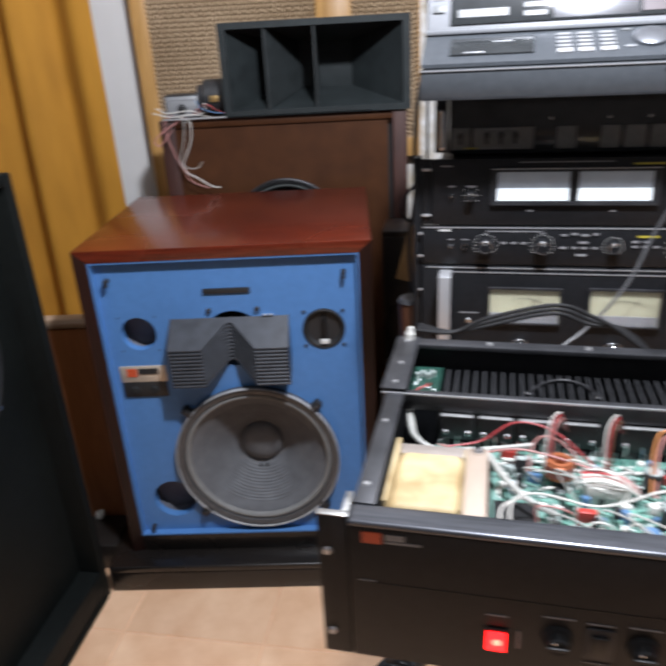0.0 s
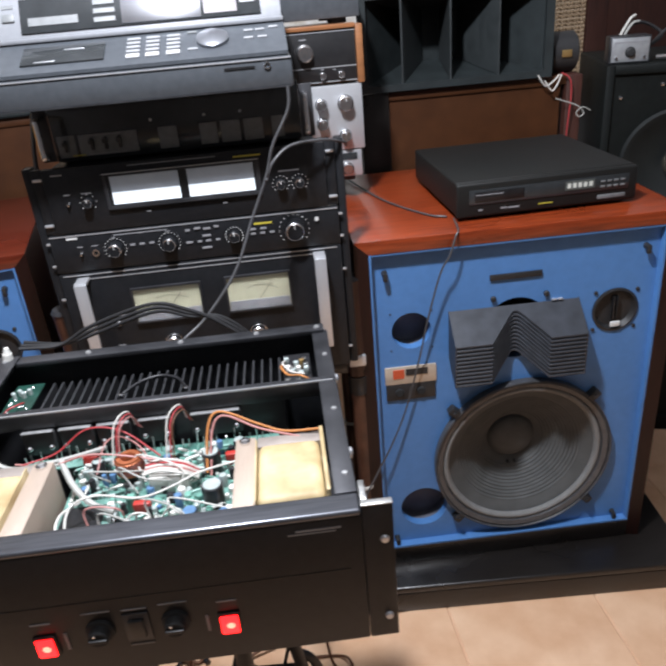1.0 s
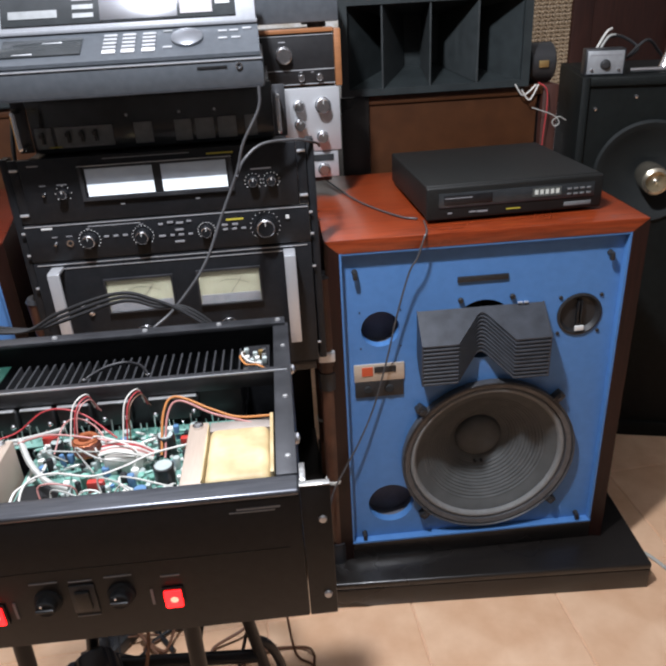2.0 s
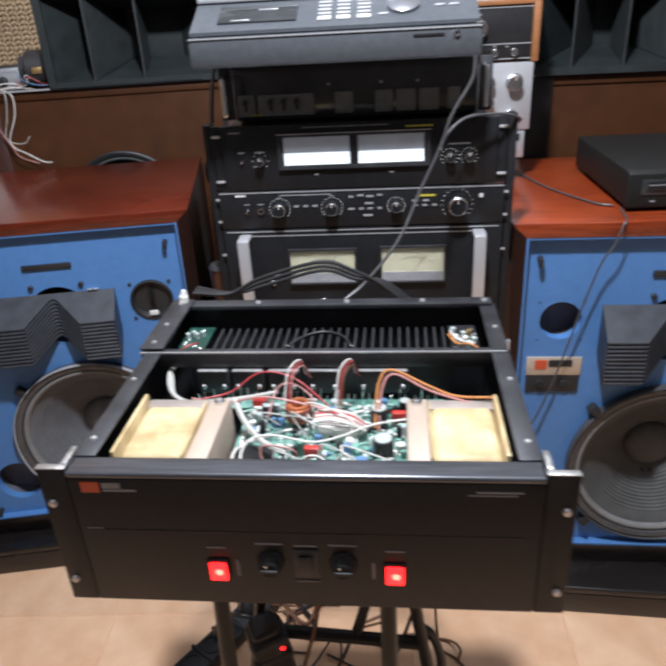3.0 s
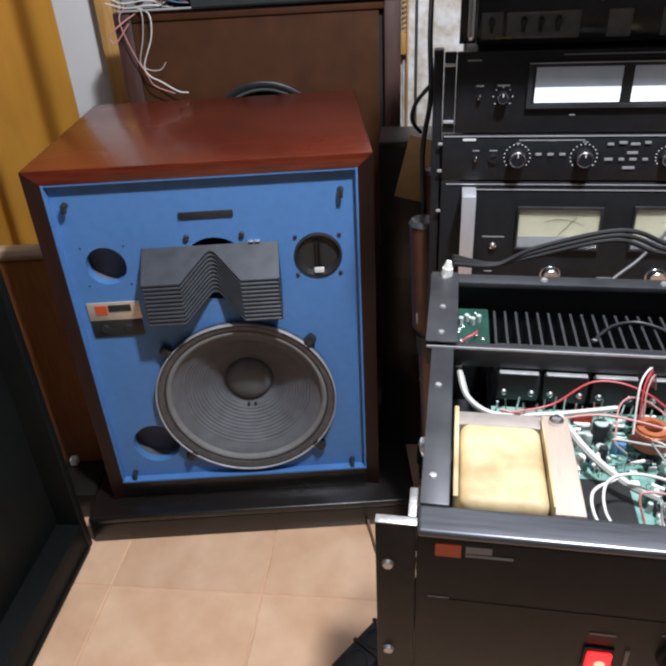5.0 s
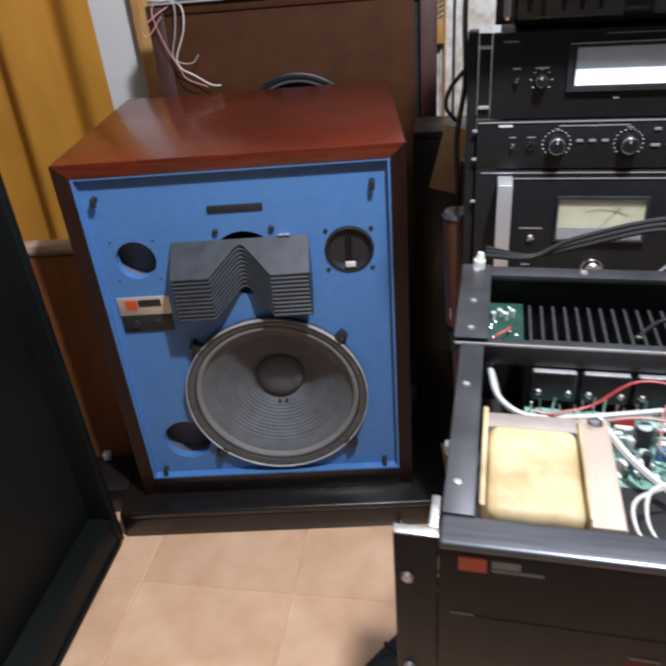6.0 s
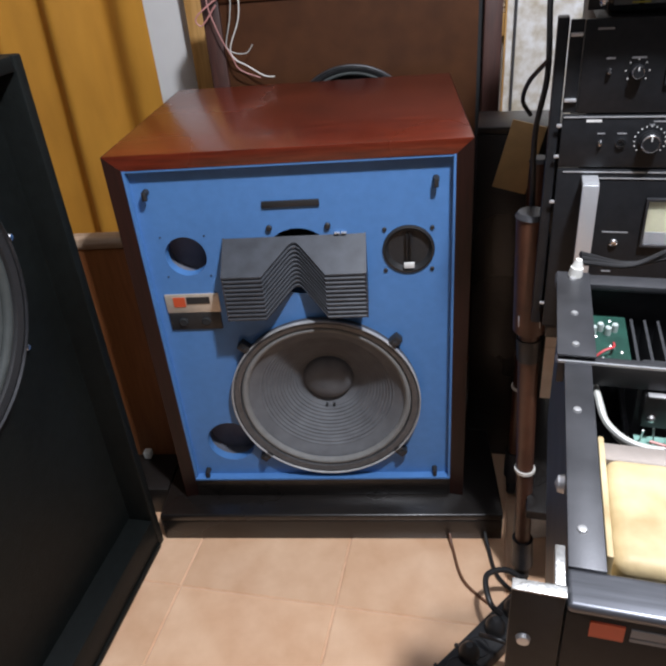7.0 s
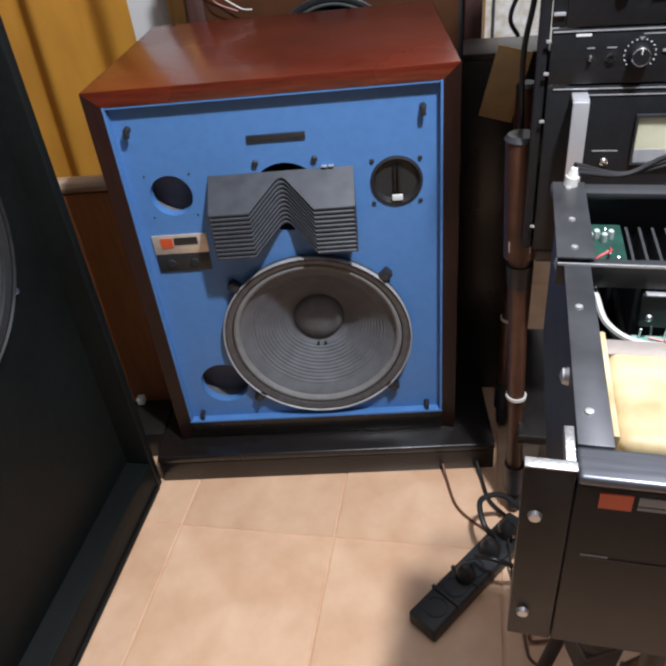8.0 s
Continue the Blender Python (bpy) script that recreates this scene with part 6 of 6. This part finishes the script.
def small_speaker():
    m = M_RIGHT @ pose(0.385, 0.54, 0, 0, 0, -14)
    ob = thing("side_loudspeaker", m, "black side loudspeaker with a bullet tweeter", "loudspeaker")
    part("side_panel", box(B(), 0, 0.02, 0, 0.40, 0, 1.055, 0.003), BLACK_BOX, ob)
    part("side_panel", box(B(), 0.48, 0.50, 0, 0.40, 0, 1.055, 0.003), BLACK_BOX, ob)
    part("top_panel", box(B(), 0.02, 0.48, 0.001, 0.40, 1.033, 1.055, 0.003), BLACK_BOX, ob)
    part("bottom_panel", box(B(), 0.02, 0.48, 0.001, 0.40, 0, 0.05, 0.003), BLACK_BOX, ob)
    part("back_panel", box(B(), 0.02, 0.48, 0.38, 0.398, 0.05, 1.033), BLACK_BOX, ob)
    cx, cz, r = 0.185, 0.815, 0.135
    part("baffle", plate(B(), 0.02, 0.48, 0.05, 1.033, 0.012, 0.03, [(cx, cz, r * 0.92)]), BLACK_BOX, ob, "black baffle board")
    part("cone", lathe(B(), [(r, 0.006), (r * 0.95, 0.012), (r * 0.88, 0.008), (r * 0.8, 0.0), (0.03, -0.05), (0.0, -0.052)], front(cx, 0.012, cz), 48), DARK_CONE, ob, "black cone")
    part("bullet", lathe(B(), [(0.032, -0.045), (0.036, 0.0), (0.034, 0.045), (0.026, 0.050), (0.020, 0.030), (0.008, 0.040), (0.0, 0.056)], front(cx + 0.012, 0.0, cz - 0.01), 36), CHAMPAGNE, ob, "polished bullet tweeter")
    for x, z in ((0.040, 0.978), (0.135, 1.005), (0.26, 0.975)):
        part("bolt", lathe(B(), [(0.006, 0), (0.004, 0.004), (0, 0.005)], front(x, 0.012, z), 14), CHROME, ob)
    return m


CHAMPAGNE = mat("champagne_metal", (0.62, 0.56, 0.44), 0.25, 0.9, 0.15, 60)
m_small = small_speaker()
network(m_small @ pose(0.055, 0.03, 1.0555), "metal crossover box on the black loudspeaker")
tagged(part("black_lead_coil", hose(B(), [(0.09, 0.10, 1.095), (0.06, 0.12, 1.150), (0.10, 0.14, 1.170), (0.15, 0.13, 1.140), (0.12, 0.10, 1.120), (0.16, 0.09, 1.160), (0.20, 0.12, 1.130), (0.23, 0.13, 1.095)], 0.004, 8, 8), RUBBER), "coil of dark lead on the loudspeaker top", "cable").matrix_world = m_small @ pose(0, 0, -0.03)
tagged(part("loose_wire", hose(B(), [(0.03, 0.10, 1.090), (0.035, 0.09, 1.130), (0.060, 0.09, 1.180), (0.075, 0.10, 1.190)], 0.003, 7, 8), WIRE_WHITE), "white wire sticking up from the crossover", "wire").matrix_world = m_small @ pose(0, 0, -0.03)
tagged(part("loose_wire", hose(B(), [(0.04, 0.10, 1.090), (0.045, 0.09, 1.130), (0.066, 0.09, 1.170), (0.085, 0.10, 1.175)], 0.003, 7, 8), WIRE_GREYW), "pale wire sticking up from the crossover", "wire").matrix_world = m_small @ pose(0, 0, -0.03)
tagged(part("chrome_stand", rod(rod(B(), (0.19, 0.06, 1.0555), (0.27, 0.10, 1.28), 0.016, 0.010, 16), (0.12, 0.05, 1.093), (0.33, 0.05, 1.093), 0.007, seg=12), CHROME), "chrome rod leaning on the loudspeaker top", "rod").matrix_world = m_small @ pose(0, 0, -0.03)


def rwire(points, r, material, label):
    w = wires(points, r, material, label)
    w.matrix_world = M_RIGHT
    return w


rwire([(0.270, 0.548, 1.046), (0.252, 0.545, 1.030), (0.235, 0.545, 1.024), (0.215, 0.543, 1.050)], 0.0038, WIRE_WHITE, "white wire ends on the old loudspeaker")
rwire([(0.276, 0.548, 1.046), (0.262, 0.543, 1.020), (0.250, 0.541, 1.012), (0.232, 0.541, 1.036)], 0.0034, WIRE_WHITE, "white wire ends on the old loudspeaker")
rwire([(0.276, 0.550, 1.050), (0.296, 0.543, 1.034), (0.300, 0.541, 0.990), (0.296, 0.541, 0.930), (0.296, 0.545, 0.868)], 0.0030, WIRE_RED, "red wire hanging down the brown baffle")
rwire([(0.262, 0.541, 0.992), (0.284, 0.539, 0.984), (0.310, 0.538, 0.974), (0.326, 0.538, 0.964), (0.334, 0.538, 0.950), (0.322, 0.538, 0.944), (0.316, 0.538, 0.956), (0.332, 0.538, 0.966), (0.352, 0.540, 0.956)], 0.0026, WIRE_GREYW, "pale wire with a small loop")


# ---- floor things ----
def power_strip():
    ob = thing("power_strip", pose(0.062, 0.955, 0, 0, 0, 45), "black power strip with plugs on the tiles", "power strip")
    part("body", box(B(), -0.155, 0.150, -0.030, 0.030, 0.002, 0.036, 0.005, 3), PLASTIC, ob, "black strip body")
    for x in (-0.115, -0.06, -0.005, 0.05, 0.105):
        s = part("socket", lathe(B(), [(0.021, 0.0), (0.021, 0.0025), (0.0185, 0.0025), (0.0185, -0.008), (0, -0.008)], Matrix.Translation((x, 0, 0.036)), 28), COMP_BLACK, ob, "round socket")
    for x in (-0.03, 0.045, 0.10):
        p = part("plug", lathe(B(), [(0.0185, 0), (0.0185, 0.014), (0.013, 0.026), (0.006, 0.032), (0, 0.032)], Matrix.Translation((x, 0.0, 0.037)), 24), RUBBER, ob, "black mains plug")
    part("divider", box(B(), -0.090, -0.084, -0.031, 0.031, 0.034, 0.042, 0.001), PLASTIC, ob)
    part("divider", box(B(), -0.034, -0.028, -0.031, 0.031, 0.034, 0.042, 0.001), PLASTIC, ob)


power_strip()


cable([(0.03, 1.23, 0.02), (0.035, 1.20, 0.006), (0.05, 1.12, 0.004), (0.10, 1.06, 0.005), (0.13, 1.03, 0.02), (0.14, 1.00, 0.06)], 0.0030, WIRE_BROWN, "thin brown lead on the tiles")
cable([(0.105, 1.235, 0.02), (0.110, 1.20, 0.006), (0.120, 1.13, 0.006), (0.165, 1.07, 0.007), (0.22, 1.02, 0.008), (0.30, 1.00, 0.006)], 0.0042, RUBBER, "black lead on the tiles")
cable([(0.105, 1.00, 0.062), (0.085, 1.01, 0.085), (0.085, 1.06, 0.095), (0.13, 1.08, 0.085), (0.175, 1.06, 0.05), (0.20, 1.03, 0.012), (0.24, 0.95, 0.008)], 0.0055, RUBBER, "thick black lead looping from the power strip")
cable([(0.062, 0.955, 0.068), (0.09, 0.93, 0.09), (0.14, 0.93, 0.06), (0.17, 0.95, 0.02), (0.20, 0.99, 0.010), (0.26, 1.02, 0.008)], 0.0045, RUBBER, "black lead bent from a plug")
rc = random.Random(21)
for k in range(11):
    x, y = 0.16 + 0.22 * rc.random(), 0.62 + 0.34 * rc.random()
    pts = [(x, y, 0.008)]
    for j in range(5):
        x += rc.uniform(-0.10, 0.10)
        y += rc.uniform(-0.08, 0.08)
        pts.append((min(max(x, 0.13), 0.52), min(max(y, 0.52), 1.0), 0.008 + 0.05 * rc.random() * (j % 2)))
    cable(pts, rc.choice([0.0022, 0.0028, 0.0034]), rc.choice([RUBBER, WIRE_BROWN, WIRE_BROWN, RUBBER, WIRE_BROWN]), "tangled lead on the floor under the stand")
for x, y in ((0.20, 0.58), (0.28, 0.62), (0.36, 0.60)):
    cable([(x, y + 0.08, 0.71), (x - 0.02, y + 0.10, 0.62), (x + 0.04, y + 0.06, 0.46), (x + 0.01, y + 0.05, 0.30), (x - 0.03, y + 0.10, 0.12), (x, y + 0.16, 0.010)], 0.0030, rc.choice([WIRE_BROWN, RUBBER]), "thin lead hanging below the amplifier")
cable([(0.47, 0.86, 0.30), (0.48, 0.86, 0.15), (0.49, 0.85, 0.02), (0.52, 0.82, 0.005), (0.56, 0.74, 0.004)], 0.0026, WIRE_BROWN, "thin brown lead trailing over the tiles")
cable([(1.36, 1.05, 0.12), (1.33, 0.98, 0.06), (1.34, 0.92, 0.006), (1.38, 0.84, 0.004), (1.40, 0.70, 0.004)], 0.0045, WIRE_GREYW, "pale lead beside the plinth")
ad = thing("power_adapter", M_AMP @ pose(-0.118, 0.255, 0.315, 12, -8, 24), "black power adapter with a small red light strapped to the stand", "adapter")
part("body", box(B(), -0.030, 0.028, -0.034, 0.020, -0.080, 0.070, 0.012, 3), PLASTIC, ad)
part("cap", box(B(), -0.022, 0.020, -0.026, 0.014, 0.070, 0.088, 0.008, 3), RUBBER, ad, "rubber end cap")
part("strap", box(B(), -0.032, 0.030, -0.036, 0.022, 0.016, 0.030, 0.003), RUBBER, ad, "black strap")
part("pilot", lathe(B(), [(0.004, 0), (0.003, 0.002), (0, 0.0025)], front(0.016, -0.034, 0.050), 10), RED_LED, ad)
cable([(0.112, 0.290, 0.335), (0.136, 0.292, 0.312), (0.152, 0.292, 0.262), (0.154, 0.292, 0.200), (0.150, 0.292, 0.110), (0.152, 0.300, 0.010)], 0.0075, RUBBER, "thick black lead looped beside the stand leg", M_AMP)

# small pale things between plinth and rack
cb = tagged(part("cardboard_piece", box(B(), -0.032, 0.032, -0.003, 0.003, 0, 0.13, 0.001), mat("tan_cardboard", (0.40, 0.24, 0.10), 0.8, 0, 0.2, 30)), "tan cardboard offcut leaning behind the rack", "cardboard")
bx = thing("black_box", pose(0.205, 1.56, 0, 0, 0, -8), "tall black wooden box behind the rack", "box")
part("front_board", box(B(), -0.105, 0.06, -0.060, -0.045, 0, 0.80, 0.003), BLACK_WOOD, bx)
part("back_board", box(B(), -0.105, 0.06, 0.045, 0.060, 0, 0.80, 0.003), BLACK_WOOD, bx)
for a in (-0.105, 0.045):
    part("side_board", box(B(), a, a + 0.015, -0.0445, 0.0445, 0, 0.80, 0.002), BLACK_WOOD, bx)
part("lid", box(B(), -0.105, 0.06, -0.06, 0.06, 0.8005, 0.815, 0.003), BLACK_WOOD, bx)
cb.matrix_world = pose(0.152, 1.480, 0.700, -4, 14, -10)
wb = tagged(part("paper_scrap", box(B(), -0.034, 0.034, -0.012, 0.012, 0, 0.06, 0.002), COMP_WHITE), "crumpled white paper scrap by the post", "paper")
wb.matrix_world = pose(0.205, 1.245, 0, 0, 0, 8)

# ---- tiles of the floor ----
TURN_T, SIDE, GAP = -8.0, 0.3333, 0.0022
u0, v0 = Vector((math.cos(radians(TURN_T)), math.sin(radians(TURN_T)), 0)), Vector((-math.sin(radians(TURN_T)), math.cos(radians(TURN_T)), 0))
tb = B()
h = SIDE / 2 - GAP / 2
box(tb, -h, h, -h, h, -0.010, 0.0)
bmesh.ops.bevel(tb, geom=[e for e in tb.edges if all(q.co.z > -0.001 for q in e.verts)], offset=0.0025, segments=1, affect="EDGES")
tile_mesh = bpy.data.meshes.new("tile")
tb.to_mesh(tile_mesh)
tb.free()
tile_mesh.materials.append(TILE)
for i in range(-8, 12):
    for j in range(-16, 8):
        c = Vector((-0.21, 1.06, 0)) + u0 * SIDE * (i + 0.5) + v0 * SIDE * (j + 0.5)
        if ROOM_X0 + 0.12 < c.x < ROOM_X1 - 0.12 and ROOM_Y0 + 0.12 < c.y < ROOM_Y1 - 0.12:
            t = new("tile", tile_mesh)
            t.parent = floor
            t.matrix_world = Matrix.Translation(c) @ Matrix.Rotation(radians(TURN_T), 4, "Z")
